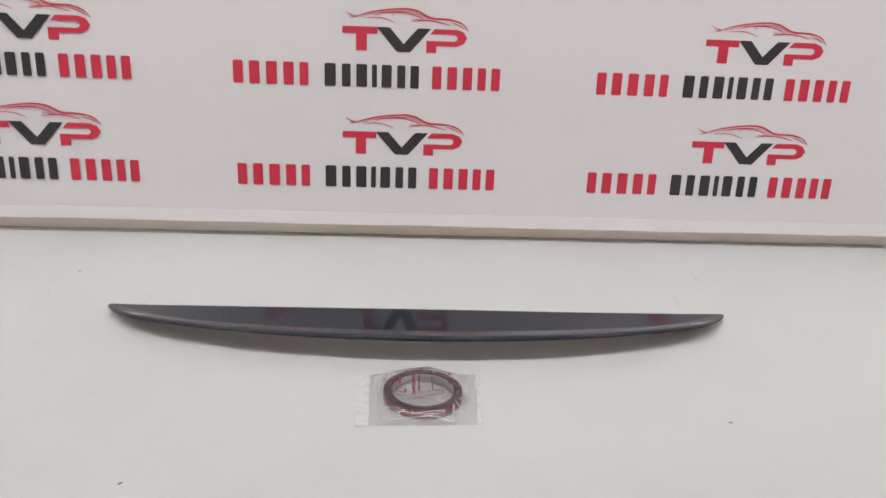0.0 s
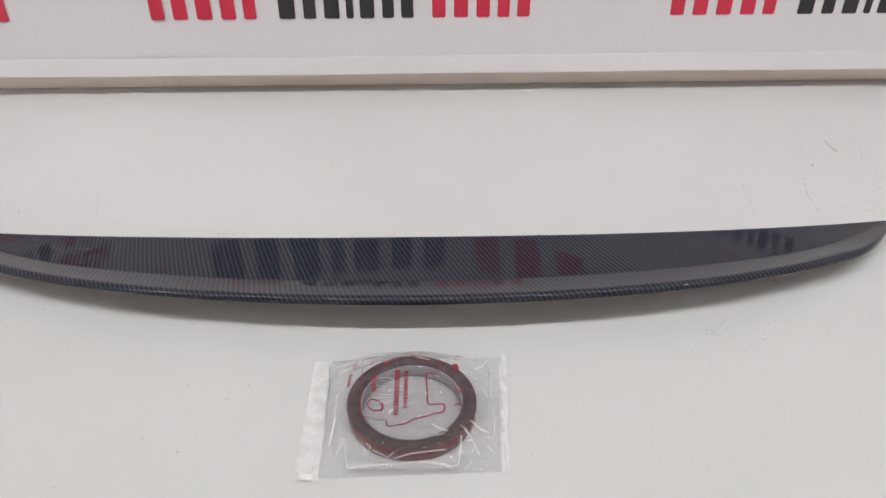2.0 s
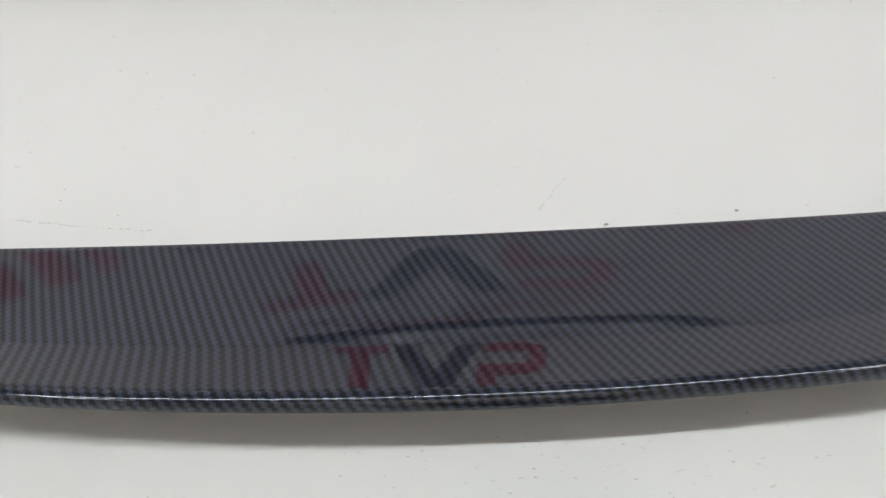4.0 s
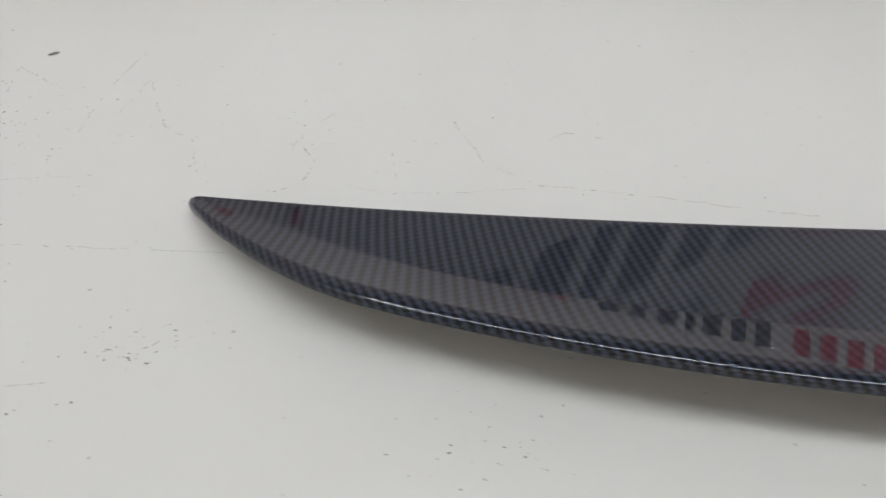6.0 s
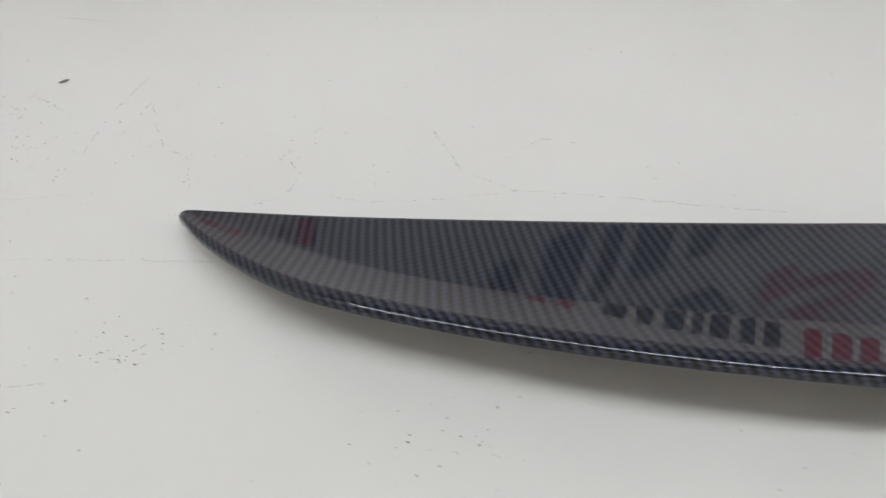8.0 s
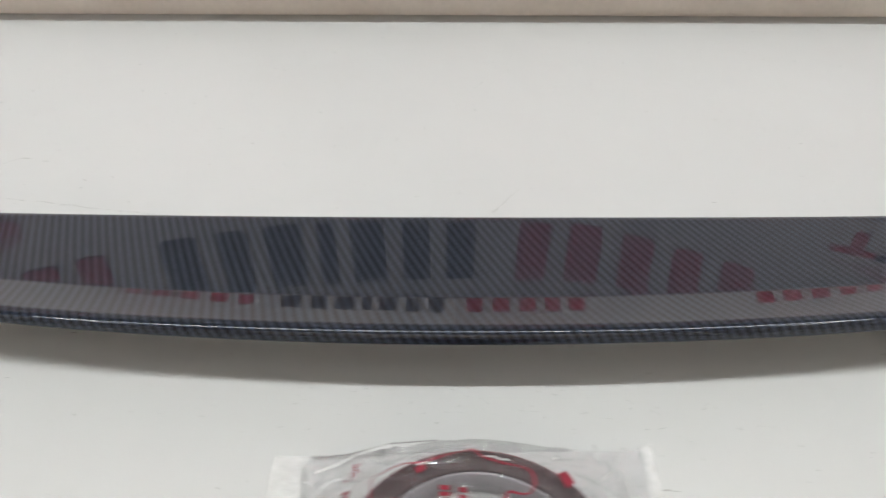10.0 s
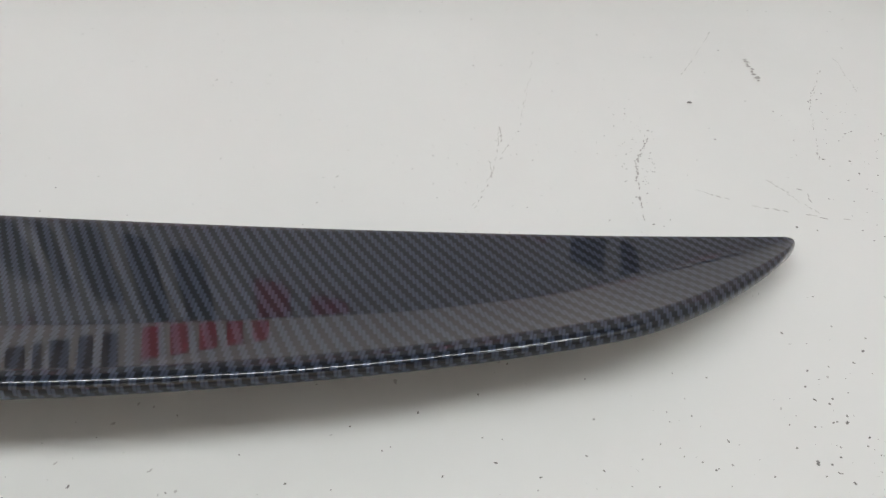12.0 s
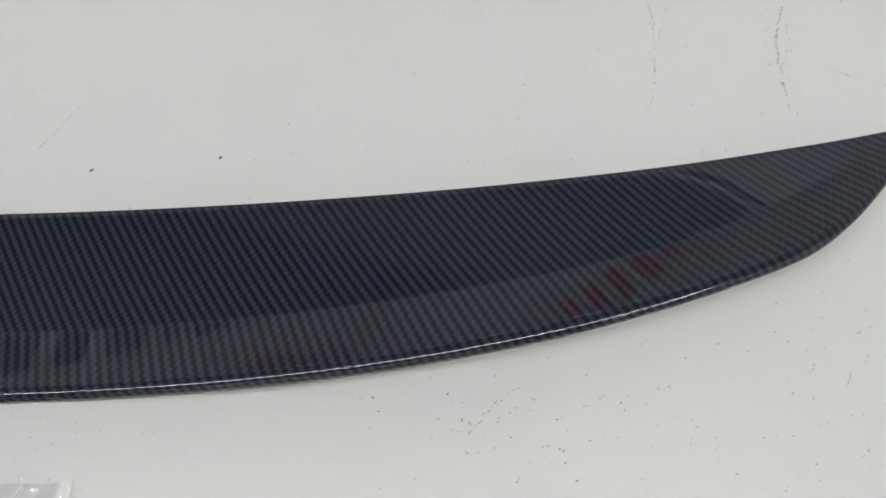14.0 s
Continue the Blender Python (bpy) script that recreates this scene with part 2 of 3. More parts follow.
# unseen shell added round the table; its tones steer bounce and reflections
structure("floor", box_mesh((-3.6, -6.0, LOW - 0.1), (3.6, 0.95, LOW)), FLOOR, "grey painted workshop floor")
structure("ceiling", box_mesh((-3.6, -6.0, HIGH), (3.6, 0.95, HIGH + 0.1)), CEILING, "dark grey painted ceiling")
structure("wall_north", box_mesh((-3.6, 0.85, LOW), (3.6, 0.95, HIGH)), DIM_WALL, "dark grey wall behind the banner")
structure("wall_south", box_mesh((-3.6, -6.1, LOW), (3.6, -6.0, HIGH)), WARM_WALL, "warm beige wall, unseen, added to bounce warm fill")
structure("wall_west", box_mesh((-3.7, -6.0, LOW), (-3.6, 0.85, HIGH)), WALL, "off-white wall, unseen, added to bounce side fill")
structure("wall_east", box_mesh((3.6, -6.0, LOW), (3.7, 0.85, HIGH)), WALL, "off-white wall, unseen, added to bounce side fill")


def batten(x, y, length, watts, tilt, turn):
    """A ceiling batten: pressed steel body, two end caps and twin bare tubes, with an area lamp along the tubes."""
    b = empty("unseen_batten", (x, y, HIGH), "white batten lamp, out of view, placed under the ceiling", "ceiling lamp", "ceiling battens")
    b.rotation_euler = (0, 0, radians(turn))
    part("body", box_mesh((-length / 2, -0.07, -0.05), (length / 2, 0.07, 0.0), 0.006), WHITE_METAL, b, "white pressed steel body")
    for s in (-1, 1):
        part("end_cap", box_mesh((s * length / 2 - 0.015, -0.06, -0.085), (s * length / 2 + 0.015, 0.06, -0.05), 0.004), WHITE_METAL, b)
        bm = bmesh.new()
        bmesh.ops.create_cone(bm, cap_ends=True, segments=16, radius1=0.013, radius2=0.013, depth=length - 0.04,
                              matrix=Matrix.Translation((0, 0.038 * s, -0.072)) @ Matrix.Rotation(radians(90), 4, "Y"))
        part("tube", bm, TUBE, b, "glowing white tube")
    data = bpy.data.lights.new("tube_light", "AREA")
    data.shape, data.size, data.size_y, data.energy, data.color = "RECTANGLE", length, 0.12, watts, (0.995, 0.99, 0.975)
    lamp = new("tube_light", data)
    lamp.matrix_world = pose(x, y, HIGH - 0.12, tilt, 0, turn)
    return b


# all out of view; every batten after the first is added fill
for row in BATTENS:
    batten(*row)

# ---- the table ----
table = empty("work_table", (0, 0, 0), "white painted work table with scuffed and speckled top", "table")
bm = box_mesh((X0, Y0, -TOP_T), (X1, Y1, 0.0), 0.002)
part("tabletop", bm, TABLE, table, "worn white painted tabletop")
for lx in (X0 + 0.08, X1 - 0.08):
    for ly in (Y0 + 0.08, Y1 - 0.08):
        part("leg", box_mesh((lx - 0.025, ly - 0.025, LOW), (lx + 0.025, ly + 0.025, -TOP_T), 0.003), STEEL, table)
for ly in (Y0 + 0.08, Y1 - 0.08):
    part("rail", box_mesh((X0 + 0.105, ly - 0.015, -0.09), (X1 - 0.105, ly + 0.015, -TOP_T), 0.002), STEEL, table)

# upstand along the far edge of the table
upstand = tagged(mesh_object("upstand_trim", box_mesh((X0, Y1 - 0.0120, 0.0), (X1, Y1 - 0.0005, 0.052), 0.0008), TRIM),
                 "grey-beige plastic upstand along the table edge", "", "", "structure")

# ---- the banner ----
BASE_Y, LEAN = 0.3571, 0.0887
HEM_LO, HEM_HI, BANNER_TOP = 0.034, 0.062, 1.00


def on_banner(x, z, off=0.0):
    """A place on the banner's face; off: metres in front of it."""
    return Vector((x, BASE_Y + LEAN * z - off, z))


banner = empty("printed_banner", (0, 0, 0), "white vinyl banner printed with rows of red and black emblems", "banner")
bm = bmesh.new()
cols = 90
rings = []
for i in range(cols + 1):
    x = -1.62 + 3.24 * i / cols
    sway = 0.0010 * math.sin(2.1 * x + 0.6) - 0.0010
    rings.append([bm.verts.new(on_banner(x, z, sway - back)) for z, back in ((HEM_HI - 0.004, 0.0), (BANNER_TOP, 0.0), (BANNER_TOP, 0.0008), (HEM_HI - 0.004, 0.0008))])
for a, b in zip(rings, rings[1:]):
    for k in range(4):
        bm.faces.new((a[k], b[k], b[(k + 1) % 4], a[(k + 1) % 4]))
bm.faces.new(rings[0][::-1])
bm.faces.new(rings[-1])
bmesh.ops.recalc_face_normals(bm, faces=bm.faces[:])
part("sheet", bm, BANNER, banner, "slightly wavy white vinyl sheet", smooth=False)


def hem_bar(z0, z1, thick):
    """The folded-over edge: a flat pocket with a rounded lower lip, slightly wavy."""
    bm = bmesh.new()
    rings = []
    for i in range(81):
        x = -1.62 + 3.24 * i / 80
        wob = 0.0010 * math.sin(7.0 * x) + 0.0006 * math.sin(17.0 * x + 1.0)
        ring = []
        for k in range(14):
            a = 2 * math.pi * k / 14
            zz = (z0 + z1) / 2 + (z1 - z0) / 2 * math.copysign(abs(math.sin(a)) ** 0.22, math.sin(a))
            ring.append(bm.verts.new(on_banner(x, zz + wob * 0.6, 0.0015 + 0.5 * wob + thick / 2 * math.copysign(abs(math.cos(a)) ** 0.6, math.cos(a)))))
        rings.append(ring)
    for a, b in zip(rings, rings[1:]):
        for k in range(14):
            bm.faces.new((a[k], b[k], b[(k + 1) % 14], a[(k + 1) % 14]))
    bm.faces.new(rings[0])
    bm.faces.new(rings[-1][::-1])
    bmesh.ops.recalc_face_normals(bm, faces=bm.faces[:])
    return bm


part("hem", hem_bar(HEM_LO, HEM_HI, 0.0016), HEM, banner, "white folded hem with a rod inside", smooth=False)
bm = bmesh.new()
n_edge = 9
bm.faces.new([bm.verts.new(on_banner(0.985 + 0.006 * math.cos(6.283 * k / n_edge) * (1 + 0.3 * math.sin(3 * k)), 0.0475 + 0.009 * math.sin(6.283 * k / n_edge), 0.0033)) for k in range(n_edge)])
part("stain", bm, STAIN, banner, "grey smudge on the hem")
part("top_rail", hem_bar(BANNER_TOP - 0.03, BANNER_TOP + 0.01, 0.012), STEEL, banner)
for sx in (-1.45, 1.45):
    bm = bmesh.new()
    box(bm, (sx - 0.012, 0.0, LOW), (sx + 0.012, 0.024, BANNER_TOP))
    for v in bm.verts:
        v.co.y += BASE_Y + LEAN * BANNER_TOP + 0.012
    part("stand_post", bm, STEEL, banner)

# prints: x and height in metres from the left end and the foot of one line of writing
LOGO_X, LOGO_Z, PITCH_X, PITCH_Z = -0.402, 0.1185, 0.7623, 0.2140
INK = 0.0004


def ink_mesh(name, outlines, mat):
    """Thin flat prints from closed outlines in the banner's plane."""
    bm = bmesh.new()
    for pts in outlines:
        f = bm.faces.new([bm.verts.new((x, 0.0, z)) for x, z in pts])
        bmesh.ops.triangulate(bm, faces=[f])
    for f in bm.faces:
        if f.normal.y > 0:
            f.normal_flip()
    bm.normal_update()
    me = bpy.data.meshes.new(name)
    bm.to_mesh(me)
    bm.free()
    me.materials.append(mat)
    return me


def bar(x0, x1, z0, z1):
    return [(x0, z0), (x1, z0), (x1, z1), (x0, z1)]


def word_blocks(x0, x1, widths, height=0.0465):
    """A word as a row of plain upright blocks with clipped corners, one for each sign."""
    total, out, x = sum(widths), [], x0
    for w in widths:
        step = (x1 - x0) * w / total
        a, b, c = x + step * 0.19, x + step * 0.81, 0.002
        out.append([(a + c, 0), (b - c, 0), (b, c), (b, height - c), (b - c, height), (a + c, height), (a, height - c), (a, c)])
        x += step
    return out


def stroke_line(pts, width):
    """A tapered pen stroke along a few bends, smoothed."""
    fine = []
    n = len(pts)
    for k in range(n - 1):
        p0, p1, p2, p3 = (Vector(pts[max(0, min(n - 1, k + d))]) for d in (-1, 0, 1, 2))
        for s in range(6):
            t = s / 6
            fine.append(0.5 * (2 * p1 + (p2 - p0) * t + (2 * p0 - 5 * p1 + 4 * p2 - p3) * t * t + (3 * p1 - p0 - 3 * p2 + p3) * t ** 3))
    fine.append(Vector(pts[-1]))
    left, right = [], []
    for k, p in enumerate(fine):
        d = (fine[min(k + 1, len(fine) - 1)] - fine[max(k - 1, 0)]).normalized()
        w = width / 2 * (0.35 + 0.65 * math.sin(math.pi * k / (len(fine) - 1)))
        side = Vector((-d.y, d.x)) * w
        left.append(p + side)
        right.append(p - side)
    quads = []
    for k in range(len(fine) - 1):
        quads.append([tuple(left[k]), tuple(left[k + 1]), tuple(right[k + 1]), tuple(right[k])])
    return quads


E_X, E_Z = 0.231, 0.0735
PRINTS = [
    ("lettering", ink_mesh("lettering", word_blocks(0.0, 0.166, (0.95, 1, 1.05, 1, 0.85)), RED_INK), "row of plain red printed blocks"),
    ("lettering", ink_mesh("lettering", word_blocks(0.187, 0.396, (1.1, 0.85, 1.05, 0.5, 1, 0.8, 0.85)), DARK_INK), "row of plain black printed blocks"),
    ("lettering", ink_mesh("lettering", word_blocks(0.412, 0.567, (1, 1.05, 1, 0.9, 0.95)), RED_INK), "row of plain red printed blocks"),
]
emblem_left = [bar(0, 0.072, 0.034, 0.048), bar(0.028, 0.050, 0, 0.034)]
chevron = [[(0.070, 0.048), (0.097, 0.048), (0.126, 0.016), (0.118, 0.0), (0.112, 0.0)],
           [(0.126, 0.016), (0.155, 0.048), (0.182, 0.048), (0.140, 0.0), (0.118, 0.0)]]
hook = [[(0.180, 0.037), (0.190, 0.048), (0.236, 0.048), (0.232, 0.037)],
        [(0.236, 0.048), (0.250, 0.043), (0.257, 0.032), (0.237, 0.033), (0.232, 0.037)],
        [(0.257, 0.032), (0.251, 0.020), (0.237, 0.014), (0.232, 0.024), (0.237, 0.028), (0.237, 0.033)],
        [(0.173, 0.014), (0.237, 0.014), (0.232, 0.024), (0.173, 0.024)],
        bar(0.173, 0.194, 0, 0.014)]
outline = []
for pts, w in (([(0.028, 0.067), (0.065, 0.078), (0.121, 0.085), (0.152, 0.082), (0.181, 0.069), (0.219, 0.067), (0.245, 0.060), (0.259, 0.046)], 0.0042),
               ([(0.036, 0.066), (0.075, 0.076), (0.121, 0.080), (0.148, 0.078), (0.175, 0.066)], 0.0016),
               ([(0.066, 0.069), (0.085, 0.076), (0.121, 0.078), (0.146, 0.074), (0.166, 0.065), (0.142, 0.066)], 0.0022),
               ([(0.100, 0.077), (0.105, 0.071)], 0.0016),
               ([(0.045, 0.065), (0.080, 0.066), (0.109, 0.057)], 0.0020),
               ([(0.140, 0.061), (0.180, 0.064), (0.222, 0.056)], 0.0026),
               ([(0.222, 0.062), (0.240, 0.056), (0.252, 0.049)], 0.0022),
               ([(0.007, 0.076), (0.018, 0.070), (0.028, 0.067), (0.014, 0.064)], 0.0020)):
    outline += stroke_line(pts, w)
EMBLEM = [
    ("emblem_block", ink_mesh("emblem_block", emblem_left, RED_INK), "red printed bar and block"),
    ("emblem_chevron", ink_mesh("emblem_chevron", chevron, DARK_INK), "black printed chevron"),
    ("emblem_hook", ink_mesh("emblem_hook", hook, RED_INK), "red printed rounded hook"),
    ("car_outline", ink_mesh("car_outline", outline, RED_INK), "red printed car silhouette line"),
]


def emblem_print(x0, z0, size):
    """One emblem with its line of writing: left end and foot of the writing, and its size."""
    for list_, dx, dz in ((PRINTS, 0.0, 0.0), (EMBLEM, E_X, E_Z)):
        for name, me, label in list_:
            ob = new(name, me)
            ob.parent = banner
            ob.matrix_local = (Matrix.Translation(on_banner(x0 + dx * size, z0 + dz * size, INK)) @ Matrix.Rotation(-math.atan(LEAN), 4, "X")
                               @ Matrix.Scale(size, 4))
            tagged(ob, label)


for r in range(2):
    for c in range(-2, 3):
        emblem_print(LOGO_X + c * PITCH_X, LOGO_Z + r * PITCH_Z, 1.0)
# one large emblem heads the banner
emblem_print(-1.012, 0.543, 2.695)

# ---- the boot spoiler ----
HALF = 0.55
NOSE = 0.85
FAR_0, FAR_1, LIFT_2, LIFT_4, LIFT_6, TWIST = -5.5, -4.47, 2.06, 12.0, -7.0, 2.1
LIP_0, LIP_2, SHARE, SHOULDER = 0.285, 0.09, 0.5, 0.70
TURN = Matrix.Rotation(-0.0021, 4, "Z")


def far_edge(x):
    return 0.174 * x ** 2 + 0.079 * x ** 4 - 0.0598, 0.0109 + 0.0287 * (1 - (x / HALF) ** 2)


def lip_line(x):
    return -0.1675 + 0.2946 * x ** 2 + 0.02 * x ** 4 + 1.464 * x ** 6


def lip_foot(x):
    return 0.0388 - 0.022 * x ** 2 - 0.12 * x ** 4


ARC_X = np.linspace(-0.75, 0.75, 1501)
ARC_S = np.concatenate([[0], np.cumsum(np.hypot(np.diff(ARC_X), np.diff(lip_line(np.minimum(np.abs(ARC_X), 0.56)))))])


def weave_uv(x, y):
    """Along the lip and square to it, in metres: the cloth follows the lip's curve."""
    d = np.hypot(ARC_X - x, lip_line(np.minimum(np.abs(ARC_X), 0.56)) - y)
    k = int(np.argmin(d))
    xs = ARC_X[k]
    e = 1e-3
    slope = (lip_line(min(abs(xs + e), 0.56)) - lip_line(min(abs(xs - e), 0.56))) / (2 * e)
    n = math.hypot(1, slope)
    off_u = ((x - xs) + slope * (y - lip_line(min(abs(xs), 0.56)))) / n
    off_v = (-slope * (x - xs) + (y - lip_line(min(abs(xs), 0.56)))) / n
    return ARC_S[k] + off_u, off_v


def ease(t):
    t = min(1.0, max(0.0, t))
    return t * t * (3 - 2 * t)


def crease_share(s):
    """How far from the far edge to the lip the crease runs: it drifts towards the far edge at the tips."""
    return 0.70 - 0.08 * s * s - 0.20 * max(0.0, (abs(s) - 0.7) / 0.3) ** 1.3


def section(s):
    """The profile at s (-1 to 1): top from the far edge to the lip, then the rounded rim and its foot."""
    x = HALF * s
    yf, zf = far_edge(x)
    yl, foot = lip_line(x), lip_foot(x)
    a = abs(s)
    yl -= 0.0023 * (1 - ease((a - 0.35) / 0.45))
    nose = 1.0 if a < NOSE else max(0.0, 1 - ((a - NOSE) / (1 - NOSE)) ** 2) ** 0.68
    if a > NOSE:
        x1 = math.copysign(HALF * NOSE, s)
        foot = lip_foot(x1) * nose + 0.0002 * (1 - nose)
    slim = 0.0060 * (0.25 + 0.75 * nose)
    # one tip is keener than the other
    keen = 0.935 if s > 0 else 0.965
    end = math.sqrt(max(0.0, 1 - (max(0.0, a - keen) / (1.001 - keen)) ** 2))
    out_y = 0.0060 * (0.60 + 0.40 * nose) * (0.2 + 0.8 * end)
    chord = max((yf - yl + 0.001) * nose - 1.3 * slim * nose - (out_y - slim), 0.0004)
    tip = min(1.0, max(0.0, (a - 0.988) / 0.012))
    blunt = math.sqrt(1 - tip * tip)
    if a > 0.95:
        chord = max(chord, (0.0012 if s > 0 else 0.0045) * blunt, 0.0004)
    yf -= (0.0008 if s > 0 else 0.0025) * (1 - blunt)
    # slope of the top, from the far edge over the hollow of the crease to the lip
    lift = (radians(LIFT_2) * s * s + radians(LIFT_4) * s ** 4 + radians(LIFT_6) * s ** 6 + radians(TWIST) * ease((s - 0.08) / 0.34) * (1 - ease((s - 0.58) / 0.27))) * nose
    tf0, tf1 = math.tan(radians(FAR_0) + lift), math.tan(radians(FAR_1) + lift)
    mean = (LIP_0 + LIP_2 * s * s) * (1 - 0.4 * ease((a - 0.82) / 0.16))
    tl0, tl1 = mean * 0.86, mean * 1.14
    crease = crease_share(s)
    hollow = crease - 0.030 - 0.28 * max(0.0, (a - 0.80) / 0.20)
    vs = [0.045 * k / 6 for k in range(6)] + [0.045 + (hollow - 0.045) * k / 18 for k in range(18)]
    vs += [hollow + (crease - hollow) * k / 8 for k in range(8)] + [crease + (1 - crease) * k / 14 for k in range(15)]
    slopes = []
    for v in vs:
        if v < hollow:
            roll_off = 0.42 * max(0.0, 1 - v / 0.045) ** 1.5
            slopes.append(tf0 + (tf1 - tf0) * v / hollow + roll_off)
        elif v < crease:
            w = (v - hollow) / (crease - hollow)
            slopes.append(tf1 + (tl0 - tf1) * w * w * (3 - 2 * w))
        else:
            slopes.append(tl0 + (tl1 - tl0) * (v - crease) / (1 - crease))
    zs = [-0.0075 * chord]
    for k in range(1, len(vs)):
        zs.append(zs[-1] + (slopes[k] + slopes[k - 1]) / 2 * (vs[k] - vs[k - 1]) * chord)
    # overall rise of the arch from far edge to lip
    plain_rise = chord * (0.72 * math.tan(radians(1.45 + 9.5 * s * s * nose)) + 0.28 * (0.275 + 0.09 * s * s))
    sag = (plain_rise - zs[-1]) * SHARE
    zs = [z + zf + sag - 0.0022 * (1 - blunt) for z in zs]
    yf -= sag * 0.9
    top = zs[-1]
    out_z = max(0.0045 * (0.4 + 0.6 * nose), min(0.0120 * (0.40 + 0.60 * nose), top - foot)) * (0.25 + 0.75 * end)
    chord_y = chord - 1.8 * sag
    line = [(yf - v * chord_y, z) for v, z in zip(vs, zs)]
    # rim: an elliptical round that starts in line with the lip and ends upright, then a small return
    yl_, zl_ = line[-1]
    start = -math.atan(tl1 * out_y / out_z)
    out_z = min(out_z, max((zl_ - 0.0006) / math.cos(start), 0.001))
    cy, cz = yl_ + out_y * math.sin(start), zl_ - out_z * math.cos(start)
    rim_pts = []
    for k in range(5):
        ang = start * (1 - k / 5)
        rim_pts.append((cy - out_y * math.sin(ang), cz + out_z * math.cos(ang)))
    for k in range(31):
        p = k / 30
        ang = math.pi / 2 * p * p * (3 - 2 * p)
        rim_pts.append((cy - out_y * math.sin(ang) ** SHOULDER, cz + out_z * max(0.0, math.cos(ang)) ** SHOULDER))
    return x, line, rim_pts


def stations(n=781):
    out = []
    for i in range(n):
        t = -1 + 2 * i / (n - 1)
        out.append(math.copysign(1 - (1 - abs(t)) ** 1.35, t))
    return out


def strip_mesh(lines):
    bm = bmesh.new()
    uv = bm.loops.layers.uv.new("weave")
    rows_v, table_uv = [], {}
    for line in lines:
        row = []
        for co, st in line:
            v = bm.verts.new(co)
            row.append(v)
            table_uv[v] = st
        rows_v.append(row)
    for a, b in zip(rows_v, rows_v[1:]):
        for k in range(len(a) - 1):
            f = bm.faces.new((a[k], a[k + 1], b[k + 1], b[k]))
            for loop in f.loops:
                loop[uv].uv = table_uv[loop.vert]
    bm.normal_update()
    return bm


spoiler = empty("boot_spoiler", (0, 0, 0), "glossy carbon fibre boot lip spoiler lying on the white table", "car spoiler")
top_lines, rim_lines, under_lines = [], [], []
for s in stations():
    s = max(-0.9995, min(0.9995, s))
    x, line, rim_pts = section(s)
    row = []
    v_crease = weave_uv(x, line[32][0])[1]
    for y, z in line:
        u, v = weave_uv(x, y)
        row.append((TURN @ Vector((x, y, z)), (u, v if v > v_crease else v_crease + (v - v_crease) * 0.62)))
    top_lines.append(row)
    u, v = row[-1][1]
    row2, (py, pz) = [], line[-1]
    run = v
    for y, z in rim_pts:
        run -= math.hypot(y - py, z - pz)
        py, pz = y, z
        row2.append((TURN @ Vector((x, y, z)), (u, run)))
    rim_lines.append(row2)
    # hollow underside, a shell 3 mm thick, and the thin far edge
    yl_, zl_ = rim_pts[-1]
    row3 = [(TURN @ Vector((x, yl_, zl_)), (0, 0))]
    for k in range(len(line) - 3, -1, -3):
        y, z = line[k]
        row3.append((TURN @ Vector((x, max(y, yl_ + 0.0005), min(max(z - 0.003, 0.0015), z - 0.0008))), (0, 0)))
    y, z = line[0]
    row3.append((TURN @ Vector((x, y, z - 0.0022)), (0, 0)))
    row3.append((TURN @ Vector((x, y + 0.0006, z - 0.0010)), (0, 0)))
    row3.append((TURN @ Vector((x, y, z)), (0, 0)))
    under_lines.append(row3)
part("top_panel", strip_mesh(top_lines), CARBON, spoiler, "lacquered carbon twill panel with a long crease")
part("lip_rim", strip_mesh(rim_lines), CARBON, spoiler, "rounded carbon lip catching a thin highlight")
part("underside", strip_mesh(under_lines), BACKING, spoiler, "plain black hollow underside")

# ---- the roll of tape in its bag ----
RX, RY, R_OUT, R_IN, R_H, OVAL = -0.0056, -0.2660, 0.0575, 0.0438, 0.0145, 0.935


def tube_ring(r0, r1, z0, z1, edge=0.0008, seg=96):
    bm = bmesh.new()
    prof = [(r1 - edge, z0), (r1, z0 + edge), (r1, z1 - edge), (r1 - edge, z1), (r0 + edge, z1), (r0, z1 - edge), (r0, z0 + edge), (r0 + edge, z0)]
    rings = []
    for i in range(seg):
        a = 2 * math.pi * i / seg
        rings.append([bm.verts.new((r * math.cos(a), r * math.sin(a), z)) for r, z in prof])
    for i in range(seg):
        a, b = rings[i], rings[(i + 1) % seg]
        for k in range(8):
            bm.faces.new((a[k], b[k], b[(k + 1) % 8], a[(k + 1) % 8]))
    bmesh.ops.recalc_face_normals(bm, faces=bm.faces[:])
    return bm


roll = empty("tape_roll", (RX, RY, 0.0016), "roll of dark foam tape with red liner inside a clear bag", "tape roll")
roll.scale = (1.0, OVAL, 1.0)
part("winding", tube_ring(R_IN + 0.0015, R_OUT - 0.0006, 0, R_H), FOAM, roll, "dark grey wound foam tape")
part("liner", tube_ring(R_OUT - 0.0006, R_OUT, 0.0002, R_H - 0.0006, 0.0002), RED_LINER, roll, "red release liner round the outside")
part("core", tube_ring(R_IN, R_IN + 0.0015, 0, R_H - 0.001, 0.0003), CORE, roll, "grey card core")

CORNERS = [(-0.082, -0.335), (0.070, -0.331), (0.078, -0.202), (-0.084, -0.204)]


def bag_point(s, t):
    a, b, c, d = (Vector(p) for p in CORNERS)
    return (a * (1 - s) + b * s) * (1 - t) + (d * (1 - s) + c * s) * t


